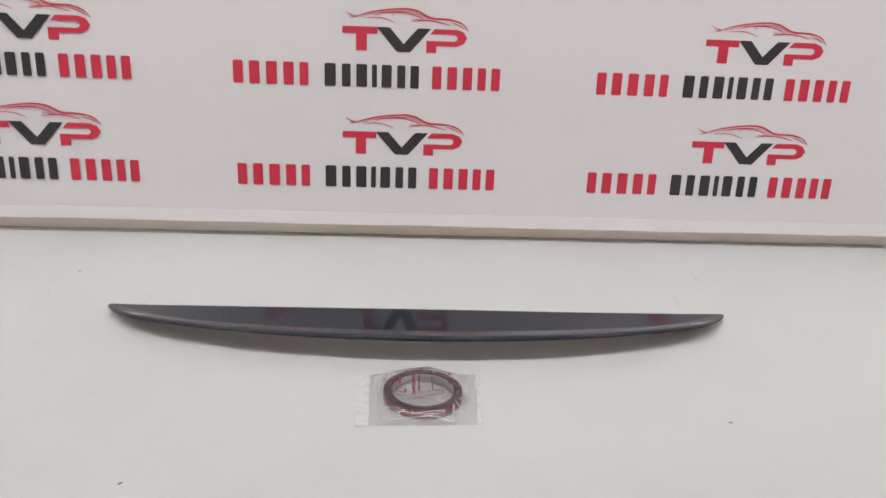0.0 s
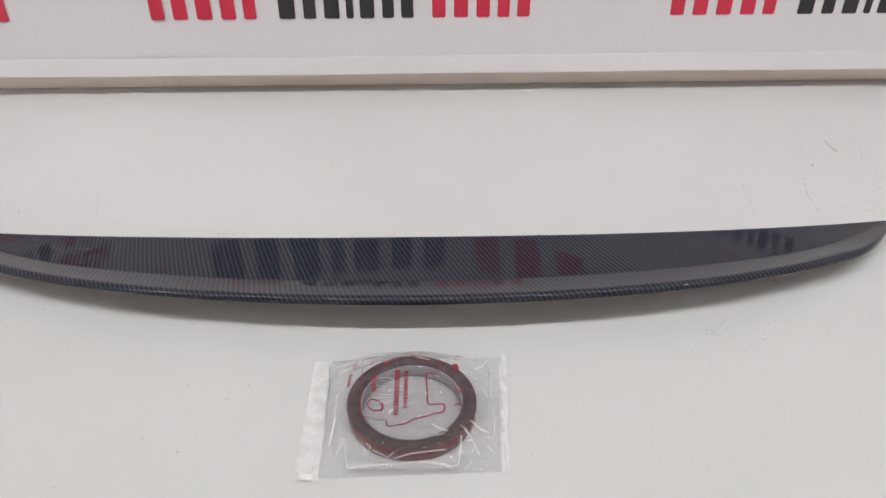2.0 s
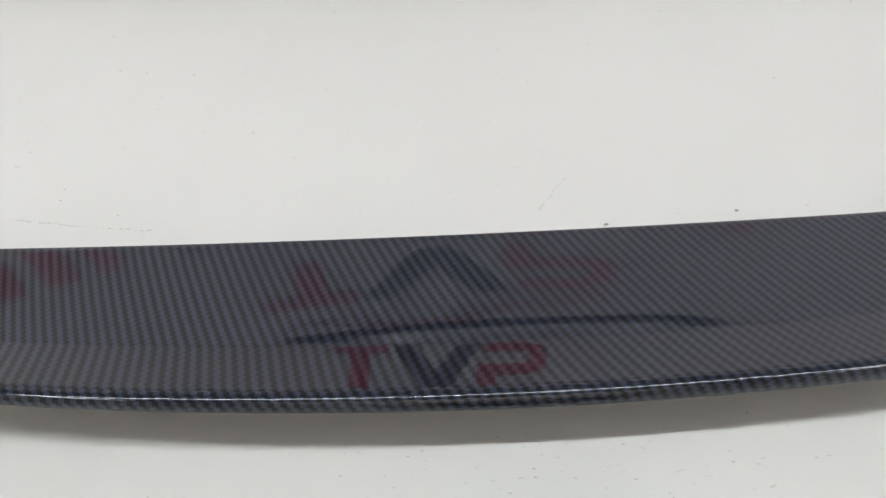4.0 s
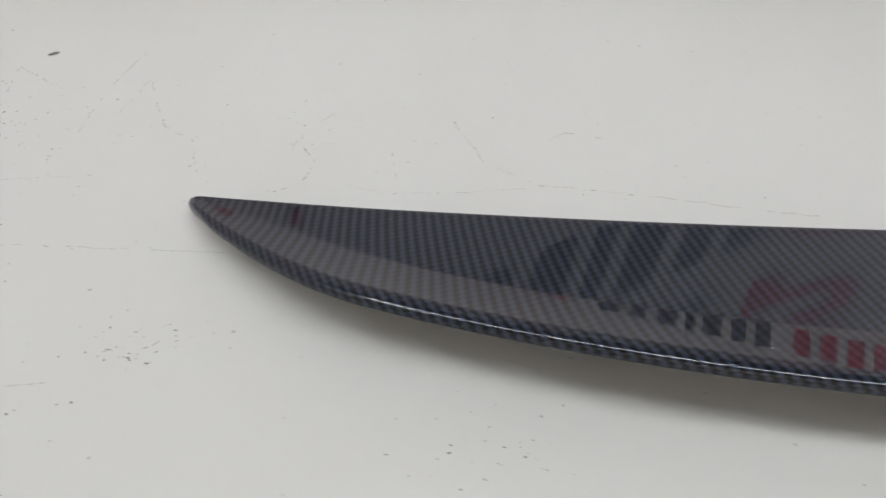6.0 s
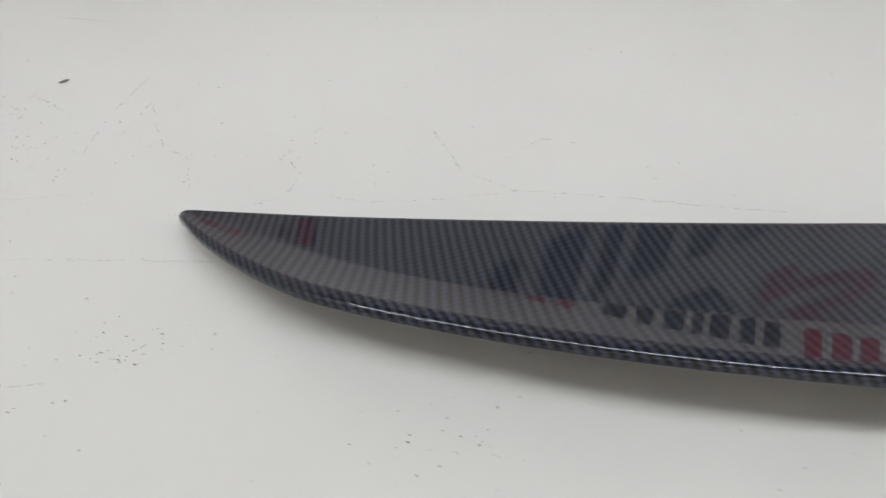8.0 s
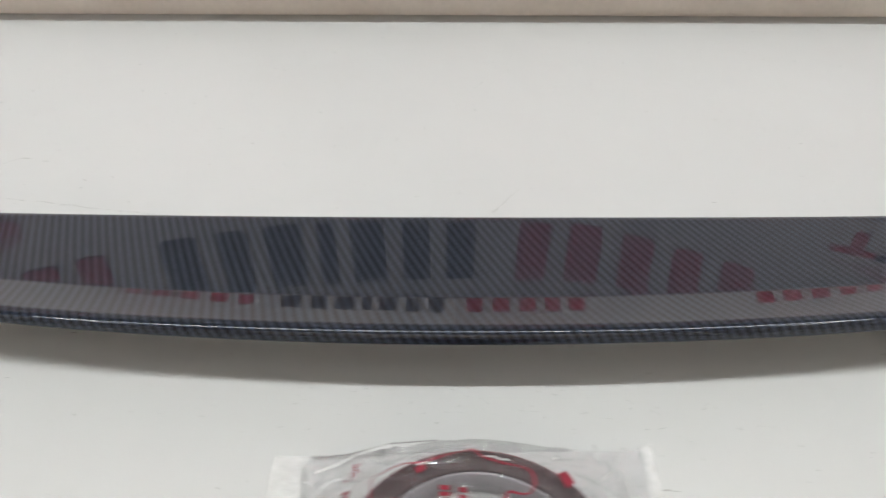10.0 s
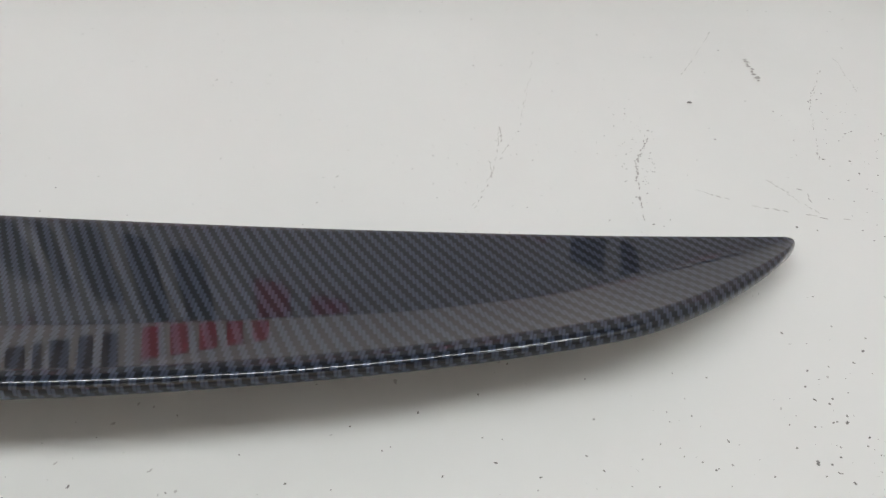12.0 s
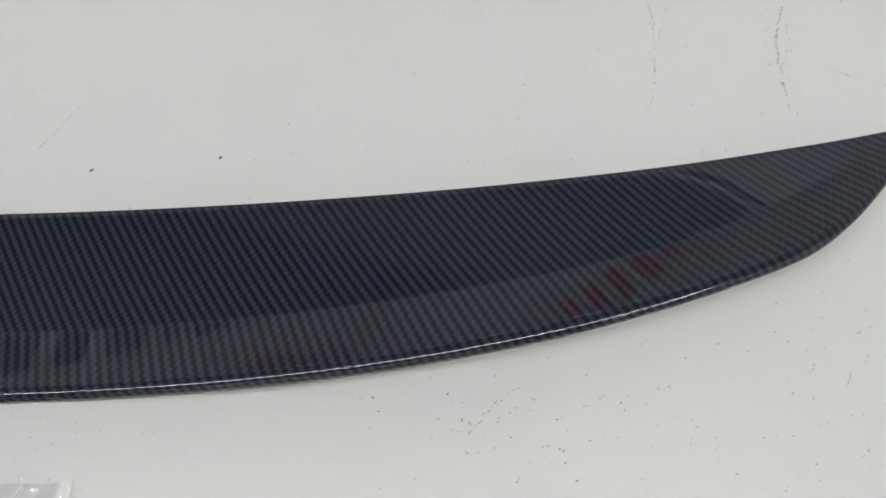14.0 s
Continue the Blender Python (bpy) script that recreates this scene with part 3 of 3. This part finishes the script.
def bag_height(x, y):
    """The upper film: taut over the roll, falling to the table at the seams, with creases."""
    d = math.hypot(x - RX, (y - RY) / OVAL)
    tent = R_H + 0.0032
    fall = max(0.0, 1 - max(0.0, d - R_OUT) / 0.030)
    z = 0.0022 + tent * fall ** 1.3
    if d < R_IN:
        z -= 0.0022 * (1 - (d / R_IN) ** 2)
    n = noise.noise(Vector((x * 55, y * 55, 1.7))) * 0.0016 + noise.noise(Vector((x * 140, y * 120, 4.1))) * 0.0007
    # sharp folds: ridges where a slow noise changes sign
    fold = 1 - abs(noise.noise(Vector((x * 38 + 0.4, y * 46, 7.3)))) * 3.2
    if fold > 0:
        n += 0.0022 * fold * fold
    if R_IN - 0.002 < d < R_OUT + 0.002:
        n = abs(n) * 0.8
    return max(0.0022, z + n * min(1.0, z / 0.007))


bag = empty("plastic_bag", (0, 0, 0), "clear plastic bag with red print and a white sealed end", "plastic bag")
bm = bmesh.new()
NB = 58
random.seed(8)
grid = []
for i in range(NB + 1):
    line = []
    for j in range(NB + 1):
        inner = 0 < i < NB and 0 < j < NB
        p = bag_point((i + (random.uniform(-0.4, 0.4) if inner else 0)) / NB, (j + (random.uniform(-0.4, 0.4) if inner else 0)) / NB)
        ragged = 0 if inner else 0.0014 * noise.noise(Vector((p.x * 60, p.y * 60, 9.0)))
        line.append(bm.verts.new((p.x + ragged, p.y + ragged, bag_height(p.x, p.y) if inner else 0.0012)))
    grid.append(line)
for i in range(NB):
    for j in range(NB):
        a, b, c, d = grid[i][j], grid[i + 1][j], grid[i + 1][j + 1], grid[i][j + 1]
        if random.random() < 0.5:
            bm.faces.new((a, b, c))
            bm.faces.new((a, c, d))
        else:
            bm.faces.new((a, b, d))
            bm.faces.new((b, c, d))
upper = part("upper_film", bm, FILM, bag, "crumpled clear film", smooth=False)
upper.visible_shadow = False
bm = bmesh.new()
vs = [bm.verts.new((*bag_point(s, t), 0.0008)) for s, t in ((0, 0), (1, 0), (1, 1), (0, 1))]
bm.faces.new(vs)
lower = part("lower_film", bm, FILM, bag, "flat clear film on the table")
lower.visible_shadow = False


def seal_strip(x0, x1, y0, y1, skew, z, waves):
    """A flat welded strip with a slightly crinkled surface."""
    bm = bmesh.new()
    rows_v = []
    for j in range(29):
        t = j / 28
        y = y0 + (y1 - y0) * t
        row = []
        for i in range(5):
            x = x0 + (x1 - x0) * i / 4 + skew * t
            row.append(bm.verts.new((x, y, z + 0.0008 * (1 + math.sin(waves * t * 6.3 + i)) * (0.4 + 0.6 * (i % 2)))))
        rows_v.append(row)
    for a, b in zip(rows_v, rows_v[1:]):
        for i in range(4):
            bm.faces.new((a[i], a[i + 1], b[i + 1], b[i]))
    return bm


part("seal", seal_strip(-0.102, -0.0825, -0.338, -0.205, 0.002, 0.0012, 1.3), MILKY, bag, "white heat-sealed end")
part("side_seal", seal_strip(0.0705, 0.0775, -0.332, -0.200, 0.0055, 0.0012, 1.7), MILKY, bag, "narrow crinkled side seam")
part("zip_strip", seal_strip(-0.0985, -0.0865, -0.3375, -0.332, 0.0, 0.0024, 1.0), SEAL_GLINT, bag, "white folded end of the seal")


bm = bmesh.new()
NI = 26
random.seed(21)
grid = []
for i in range(NI + 1):
    rr = (R_IN - 0.001) * i / NI
    ring = []
    for j in range(48):
        ang = 2 * math.pi * j / 48
        x, y = RX + rr * math.cos(ang), RY + rr * math.sin(ang) * OVAL
        crease = 1 - abs(noise.noise(Vector((x * 30 + y * 22, y * 70, 3.3)))) * 3.0
        ring.append(bm.verts.new((x, y, 0.0042 + 0.0016 * noise.noise(Vector((x * 90, y * 70, 2.0))) + 0.0018 * max(0.0, crease) ** 2)))
    grid.append(ring)
for a, b in zip(grid[1:], grid[2:]):
    for j in range(48):
        bm.faces.new((a[j], b[j], b[(j + 1) % 48], a[(j + 1) % 48]))
bmesh.ops.delete(bm, geom=grid[0], context="VERTS")
inner = part("inner_film", bm, FILM, bag, "loose wrinkled film inside the roll", smooth=False)


def fold_line(pts, width, height):
    """A raised double fold of the film: a low tent along a few bends."""
    bm = bmesh.new()
    rows_v = []
    n = len(pts)
    for k, (x, y) in enumerate(pts):
        x0, y0 = pts[max(0, k - 1)]
        x1, y1 = pts[min(n - 1, k + 1)]
        d = Vector((x1 - x0, y1 - y0)).normalized()
        side = Vector((-d.y, d.x)) * width / 2
        z = bag_height(x, y)
        top = z + height * (0.5 + 0.5 * math.sin(k * 1.9))
        rows_v.append([bm.verts.new((x - side.x, y - side.y, z)), bm.verts.new((x, y, top)), bm.verts.new((x + side.x, y + side.y, z))])
    for p, q in zip(rows_v, rows_v[1:]):
        for k in range(2):
            bm.faces.new((p[k], p[k + 1], q[k + 1], q[k]))
    return bm


for pts in ([(-0.062, -0.303), (-0.061, -0.310), (-0.060, -0.317), (-0.058, -0.327), (-0.045, -0.3285), (-0.030, -0.328), (-0.012, -0.329), (0.005, -0.328), (0.020, -0.3285), (0.034, -0.328), (0.036, -0.318), (0.037, -0.307)],
            [(0.040, -0.300), (0.047, -0.307), (0.052, -0.318)], [(0.046, -0.292), (0.055, -0.297), (0.062, -0.296)],
            [(0.052, -0.225), (0.060, -0.216), (0.066, -0.205)], [(-0.068, -0.245), (-0.074, -0.262), (-0.072, -0.285), (-0.076, -0.305)],
            [(-0.080, -0.215), (-0.070, -0.211), (-0.060, -0.205), (-0.045, -0.204)], [(0.058, -0.250), (0.064, -0.262), (0.062, -0.280)],
            [(0.012, -0.296), (0.020, -0.301), (0.026, -0.303)], [(0.066, -0.215), (0.067, -0.235), (0.066, -0.255), (0.068, -0.280), (0.066, -0.305)]):
    part("fold", fold_line(pts, 0.0017, 0.0016), MILKY, bag, "whitish strip for folds and painted glints in the film", smooth=False)


# whitish arcs paint glints of the film taut over the roll, and thin parallel creases inside it
for k, (a0, a1, rad) in enumerate(((-1.15, -0.95, 0.0505), (1.25, 1.52, 0.0500), (1.95, 2.08, 0.0515))):
    arc = [(RX + (rad + 0.0004 * math.sin(1.3 * j + k)) * math.cos(a0 + (a1 - a0) * j / 9), RY + OVAL * (rad + 0.0004 * math.sin(1.3 * j + k)) * math.sin(a0 + (a1 - a0) * j / 9)) for j in range(10)]
    part("fold", fold_line(arc, 0.0009, 0.0010), MILKY, bag, "whitish strip for folds and painted glints in the film", smooth=False)
for k in range(9):
    yy, xa = RY + 0.022 - 0.0042 * k, RX - 0.030 + 0.004 * math.sin(2.3 * k)
    run = [(xa + 0.0065 * j, yy + 0.0007 * math.sin(1.7 * j + k)) for j in range(4 + k % 4)]
    part("crease", fold_line(run, 0.0009, 0.0007), MILKY, bag, "", smooth=False)


# grey strips paint the dark edges cast by doubled film, white ones hard glints where it lies over the front of the roll
for pts in ([(-0.0605, -0.318), (-0.059, -0.326), (-0.054, -0.3298), (-0.035, -0.331), (-0.012, -0.3315), (0.008, -0.3305), (0.024, -0.329), (0.034, -0.327), (0.0375, -0.319)],
            [(-0.085, -0.212), (-0.083, -0.235), (-0.0825, -0.262), (-0.081, -0.290)], [(-0.082, -0.2065), (-0.064, -0.2045), (-0.044, -0.2035), (-0.022, -0.2035)],
            [(0.0755, -0.256), (0.0752, -0.263), (0.0750, -0.270)]):
    part("film_edge", fold_line(pts, 0.0009, 0.0007), FILM_EDGE, bag, "dark edge line painted in grey on the film", smooth=False)
# raised white strips paint highlights on the film over the roll's front
for pts in ([(-0.0470, -0.3100), (-0.0445, -0.3155), (-0.0420, -0.3205), (-0.0390, -0.3150), (-0.0430, -0.3120)], [(-0.0370, -0.3180), (-0.0300, -0.3215), (-0.0240, -0.3245), (-0.0195, -0.3220)],
            [(-0.0190, -0.3265), (-0.0120, -0.3245), (-0.0050, -0.3230), (0.0080, -0.3215), (0.0220, -0.3190)]):
    part("fold", fold_line(pts, 0.0007, 0.0009), SEAL_GLINT, bag, "white strip painting a glint on the film", smooth=False)
random.seed(33)
made = 0
while made < 34:
    x, y = random.uniform(-0.080, 0.072), random.uniform(-0.330, -0.206)
    if math.hypot(x - RX, (y - RY) / OVAL) < R_OUT + 0.004:
        continue
    turn, long = random.gauss(math.atan2(y - RY, x - RX), 0.7), random.uniform(0.004, 0.013)
    run = [(x + long * j / 4 * math.cos(turn + 0.12 * j), y + long * j / 4 * math.sin(turn + 0.12 * j)) for j in range(5)]
    part("crease", fold_line(run, random.uniform(0.0006, 0.0013), random.uniform(0.0006, 0.0014)), MILKY, bag, "", smooth=False)
    made += 1


def film_print(name, quads, mat, label, lift=0.0007):
    """Print that follows the upper film."""
    bm = bmesh.new()
    for q in quads:
        bm.faces.new([bm.verts.new((x, y, bag_height(x, y) + lift)) for x, y in q])
    for f in bm.faces:
        if f.normal.z < 0:
            f.normal_flip()
    return part(name, bm, mat, bag, label)


film_print("printed_outline", stroke_line([(-0.051, -0.232), (-0.051, -0.249), (-0.050, -0.269), (-0.048, -0.286), (-0.032, -0.291), (-0.027, -0.291), (-0.025, -0.298),
                                           (-0.014, -0.297), (-0.001, -0.290), (0.021, -0.283), (0.022, -0.274), (0.010, -0.274), (0.008, -0.256), (0.008, -0.238),
                                           (0.018, -0.239), (0.019, -0.228), (0.000, -0.221), (-0.008, -0.217), (-0.029, -0.223), (-0.039, -0.225), (-0.051, -0.232)],
                                          0.0014), BAG_RED, "red printed outline drawing")
film_print("printed_loop", stroke_line([(-0.044, -0.276), (-0.042, -0.270), (-0.037, -0.269), (-0.031, -0.275), (-0.032, -0.280), (-0.040, -0.280), (-0.044, -0.275)], 0.0020),
           BAG_RED, "red printed loop")
film_print("printed_hook", stroke_line([(0.032, -0.251), (0.034, -0.260), (0.040, -0.262), (0.040, -0.252)], 0.0013), BAG_RED, "red printed hook")
film_print("printed_dash", stroke_line([(0.032, -0.277), (0.036, -0.276), (0.039, -0.278)], 0.0013), BAG_RED, "red printed dash")
film_print("printed_patch", [[(0.031, -0.230), (0.035, -0.228), (0.038, -0.234), (0.034, -0.237)]], BAG_RED, "red printed patch")
film_print("printed_patch", [[(-0.032, -0.226), (-0.028, -0.223), (-0.027, -0.226), (-0.031, -0.229)]], BAG_RED, "red printed patch")
random.seed(4)
for x, y0, y1, w in ((-0.0190, -0.286, -0.236, 0.0046), (-0.0110, -0.278, -0.236, 0.0034), (-0.0395, -0.259, -0.243, 0.0040), (-0.0625, -0.252, -0.233, 0.0034)):
    y = y0
    while y < y1:
        step = random.uniform(0.0013, 0.0026)
        film_print("print_bar", [[(x - w / 2, y), (x + w / 2, y), (x + w / 2, y + step), (x - w / 2, y + step)]], BAG_RED, "")
        y += step + 0.0009


def written(word, size, place, turn, mat, parent):
    """A printed word, laid flat, reading along the given turn."""
    curve = bpy.data.curves.new("printed_word", "FONT")
    curve.body, curve.size = word, size
    curve.align_x, curve.align_y = "LEFT", "CENTER"
    text = bpy.data.objects.new("printed_word", curve)
    me = bpy.data.meshes.new_from_object(text)
    bpy.data.objects.remove(text)
    me.materials.clear()
    me.materials.append(mat)
    turned = Matrix.Rotation(radians(turn), 4, "Z")
    for v in me.vertices:
        p = turned @ v.co
        x, y = place[0] + p.x, place[1] + p.y
        v.co = (x, y, bag_height(x, y) + 0.0009)
    ob = new("printed_word", me)
    ob.parent = parent
    return tagged(ob, "red printed word")


written("Tape", 0.0075, (-0.0615, -0.2285), 86.0, BAG_RED, bag)

# ---- wear on the tabletop ----
scuffs = bmesh.new()
random.seed(11)


def fleck(bm, x, y, size, stretch=1.0, turn=0.0, z=0.0004):
    n = random.randint(5, 7)
    pts = []
    for k in range(n):
        a = 2 * math.pi * k / n
        r = size * random.uniform(0.45, 1.0)
        u, v = r * math.cos(a) * stretch, r * math.sin(a)
        pts.append(bm.verts.new((x + u * math.cos(turn) - v * math.sin(turn), y + u * math.sin(turn) + v * math.cos(turn), z)))
    bm.faces.new(pts)


# clusters: centre, spread along x and y, how many, largest size in millimetres
CLUSTERS = [(-0.680, 0.085, 0.030, 0.030, 70, 1.3), (-0.676, 0.020, 0.012, 0.040, 46, 1.4), (-0.630, -0.110, 0.022, 0.022, 46, 1.2),
            (-0.650, -0.075, 0.012, 0.020, 16, 1.5), (-0.556, -0.084, 0.014, 0.008, 26, 1.2), (-0.418, -0.138, 0.020, 0.014, 22, 1.0),
            (-0.500, 0.085, 0.030, 0.012, 16, 0.9), (0.487, 0.068, 0.006, 0.036, 46, 0.9), (0.555, -0.100, 0.012, 0.030, 44, 1.4),
            (0.598, 0.110, 0.014, 0.030, 28, 1.3), (0.300, -0.165, 0.014, 0.010, 14, 1.1), (0.385, -0.155, 0.040, 0.014, 22, 0.9),
            (0.400, 0.070, 0.040, 0.034, 44, 0.7), (0.600, 0.030, 0.020, 0.012, 22, 0.9),
            (0.005, -0.172, 0.060, 0.008, 56, 0.8), (0.330, -0.176, 0.045, 0.018, 44, 1.1), (0.490, -0.115, 0.030, 0.020, 22, 1.0), (0.020, 0.058, 0.040, 0.020, 26, 0.8),
            (-0.665, 0.000, 0.045, 0.080, 70, 0.8), (0.110, -0.192, 0.040, 0.012, 20, 0.8), (0.570, -0.170, 0.050, 0.045, 80, 0.9), (0.450, -0.180, 0.060, 0.030, 50, 0.8)]
for cx, cy, sx, sy, n, big in CLUSTERS:
    for _ in range(int(n * 1.9)):
        fleck(scuffs, random.gauss(cx, sx), random.gauss(cy, sy), random.uniform(0.3, 1.0) ** 1.7 * big * 0.00060, random.uniform(0.8, 2.0), random.uniform(0, 3.1))
for _ in range(1500):
    fleck(scuffs, random.uniform(-0.95, 0.95), random.uniform(-0.5, 0.36), random.uniform(0.25, 1.0) ** 2 * 0.0006, random.uniform(0.8, 2.2), random.uniform(0, 3.1))
for x, y, size, st, tr in ((0.433, -0.320, 0.0026, 2.0, 0.3), (-0.372, -0.452, 0.003, 1.8, 0.9), (-0.663, 0.158, 0.0026, 2.2, 0.7), (0.522, 0.139, 0.0018, 1.5, 0.1),
                           (-0.624, -0.122, 0.0013, 1.7, 0.5), (0.558, 0.02, 0.001, 1.0, 0.0), (0.056, -0.014, 0.0016, 1.4, 0.2), (0.138, -0.007, 0.0016, 1.2, 0.4)):
    fleck(scuffs, x, y, size, st, tr)
tagged(mesh_object("table_dirt", scuffs, DIRT, smooth=False), "dark flecks of ground-in dirt on the white tabletop", "dirt", "", "stuff")

cracks = bmesh.new()


def crack(bm, pts, width, broken):
    """A hairline in the paint: short uneven dashes along a few bends."""
    for (xa, ya), (xb, yb) in zip(pts, pts[1:]):
        length, t = math.hypot(xb - xa, yb - ya), 0.0
        turn = math.atan2(yb - ya, xb - xa)
        while t < length:
            run = random.uniform(0.001, 0.006)
            if random.random() > broken:
                w = width * random.uniform(0.4, 1.2)
                m = t + run / 2
                side = random.gauss(0, 0.0004)
                fleck(bm, xa + (xb - xa) * m / length - math.sin(turn) * side, ya + (yb - ya) * m / length + math.cos(turn) * side, w, run / 2 / w, turn + random.gauss(0, 0.15))
            t += run * 0.9


WEST_CRACKS = (([(-0.90, -0.012), (-0.682, -0.021), (-0.620, -0.024), (-0.530, -0.029)], 0.00035, 0.25),
               ([(-0.398, 0.047), (-0.371, 0.026), (-0.312, 0.017), (-0.22, 0.0)], 0.00045, 0.25),
               ([(-0.474, 0.024), (-0.456, 0.017), (-0.416, 0.018), (-0.374, 0.023)], 0.0004, 0.3),
               ([(-0.675, 0.103), (-0.678, 0.140), (-0.648, 0.117)], 0.0005, 0.35),
               ([(-0.606, 0.164), (-0.619, 0.118), (-0.624, 0.070), (-0.632, 0.073)], 0.0005, 0.4),
               ([(-0.617, 0.091), (-0.607, 0.089), (-0.597, 0.128), (-0.579, 0.078), (-0.561, 0.063), (-0.554, 0.036)], 0.00045, 0.45),
               ([(-0.684, 0.032), (-0.678, 0.015), (-0.682, -0.004)], 0.0007, 0.5),
               ([(-0.669, 0.024), (-0.606, 0.030)], 0.0003, 0.5),
               ([(-0.570, -0.087), (-0.556, -0.087), (-0.545, -0.081)], 0.0007, 0.5),
               ([(-0.620, -0.108), (-0.601, -0.105), (-0.591, -0.104)], 0.0004, 0.3))
EAST_CRACKS = (([(0.506, 0.050), (0.539, 0.036), (0.573, 0.029), (0.640, 0.024)], 0.0005, 0.55),
               ([(0.495, 0.106), (0.486, 0.070), (0.486, 0.038), (0.487, 0.012)], 0.0008, 0.45),
               ([(0.425, 0.203), (0.422, 0.104), (0.404, 0.025)], 0.0003, 0.3),
               ([(0.549, 0.248), (0.522, 0.178)], 0.00035, 0.3),
               ([(0.608, 0.190), (0.591, 0.141), (0.583, 0.083)], 0.0004, 0.4),
               ([(0.621, 0.212), (0.623, 0.162)], 0.0004, 0.3),
               ([(0.551, 0.060), (0.570, 0.033)], 0.0004, 0.2),
               ([(0.529, -0.129), (0.522, -0.137)], 0.0007, 0.1),
               ([(0.471, -0.145), (0.481, -0.131)], 0.0005, 0.5),
               ([(0.494, -0.142), (0.490, -0.150)], 0.0006, 0.2),
               ([(0.039, 0.034), (0.019, 0.004)], 0.0005, 0.3),
               ([(0.309, -0.156), (0.295, -0.173)], 0.0005, 0.3))
LOOSE_CRACKS = (([(-0.483, 0.095), (-0.503, 0.065), (-0.510, 0.034)], 0.0004, 0.45), ([(-0.499, 0.058), (-0.492, 0.044), (-0.499, 0.023), (-0.510, 0.019)], 0.0006, 0.55),
                ([(-0.370, 0.056), (-0.345, 0.077), (-0.324, 0.072)], 0.0005, 0.6), ([(-0.448, 0.031), (-0.449, 0.052)], 0.0004, 0.5),
                ([(-0.412, 0.088), (-0.403, 0.064), (-0.398, 0.047)], 0.0005, 0.5),
                ([(0.404, 0.073), (0.411, 0.050), (0.405, 0.022)], 0.0005, 0.5), ([(0.552, 0.058), (0.568, 0.052), (0.571, 0.039)], 0.0005, 0.5),
                ([(0.410, 0.100), (0.411, 0.077), (0.410, 0.049)], 0.0004, 0.2), ([(0.495, 0.096), (0.487, 0.074), (0.486, 0.053)], 0.0009, 0.4))
for pts, width, broken in WEST_CRACKS + EAST_CRACKS + LOOSE_CRACKS:
    crack(cracks, pts, width, broken)
tagged(mesh_object("paint_cracks", cracks, SCUFF, smooth=False), "fine broken cracks in the white table paint", "cracks", "", "stuff")
marks = bmesh.new()
for pts, width in (([(0.564, 0.202), (0.567, 0.172)], 0.0020), ([(0.4105, 0.101), (0.4120, 0.085)], 0.0007), ([(0.065, -0.221), (0.088, -0.2245)], 0.0006),
                   ([(-0.70, 0.26), (-0.66, 0.25)], 0.0007)):
    crack(marks, pts, width, 0.0)
tagged(mesh_object("scratch_marks", marks, SCUFF, smooth=False), "grey scratch marks on the white tabletop", "scratches", "", "stuff")
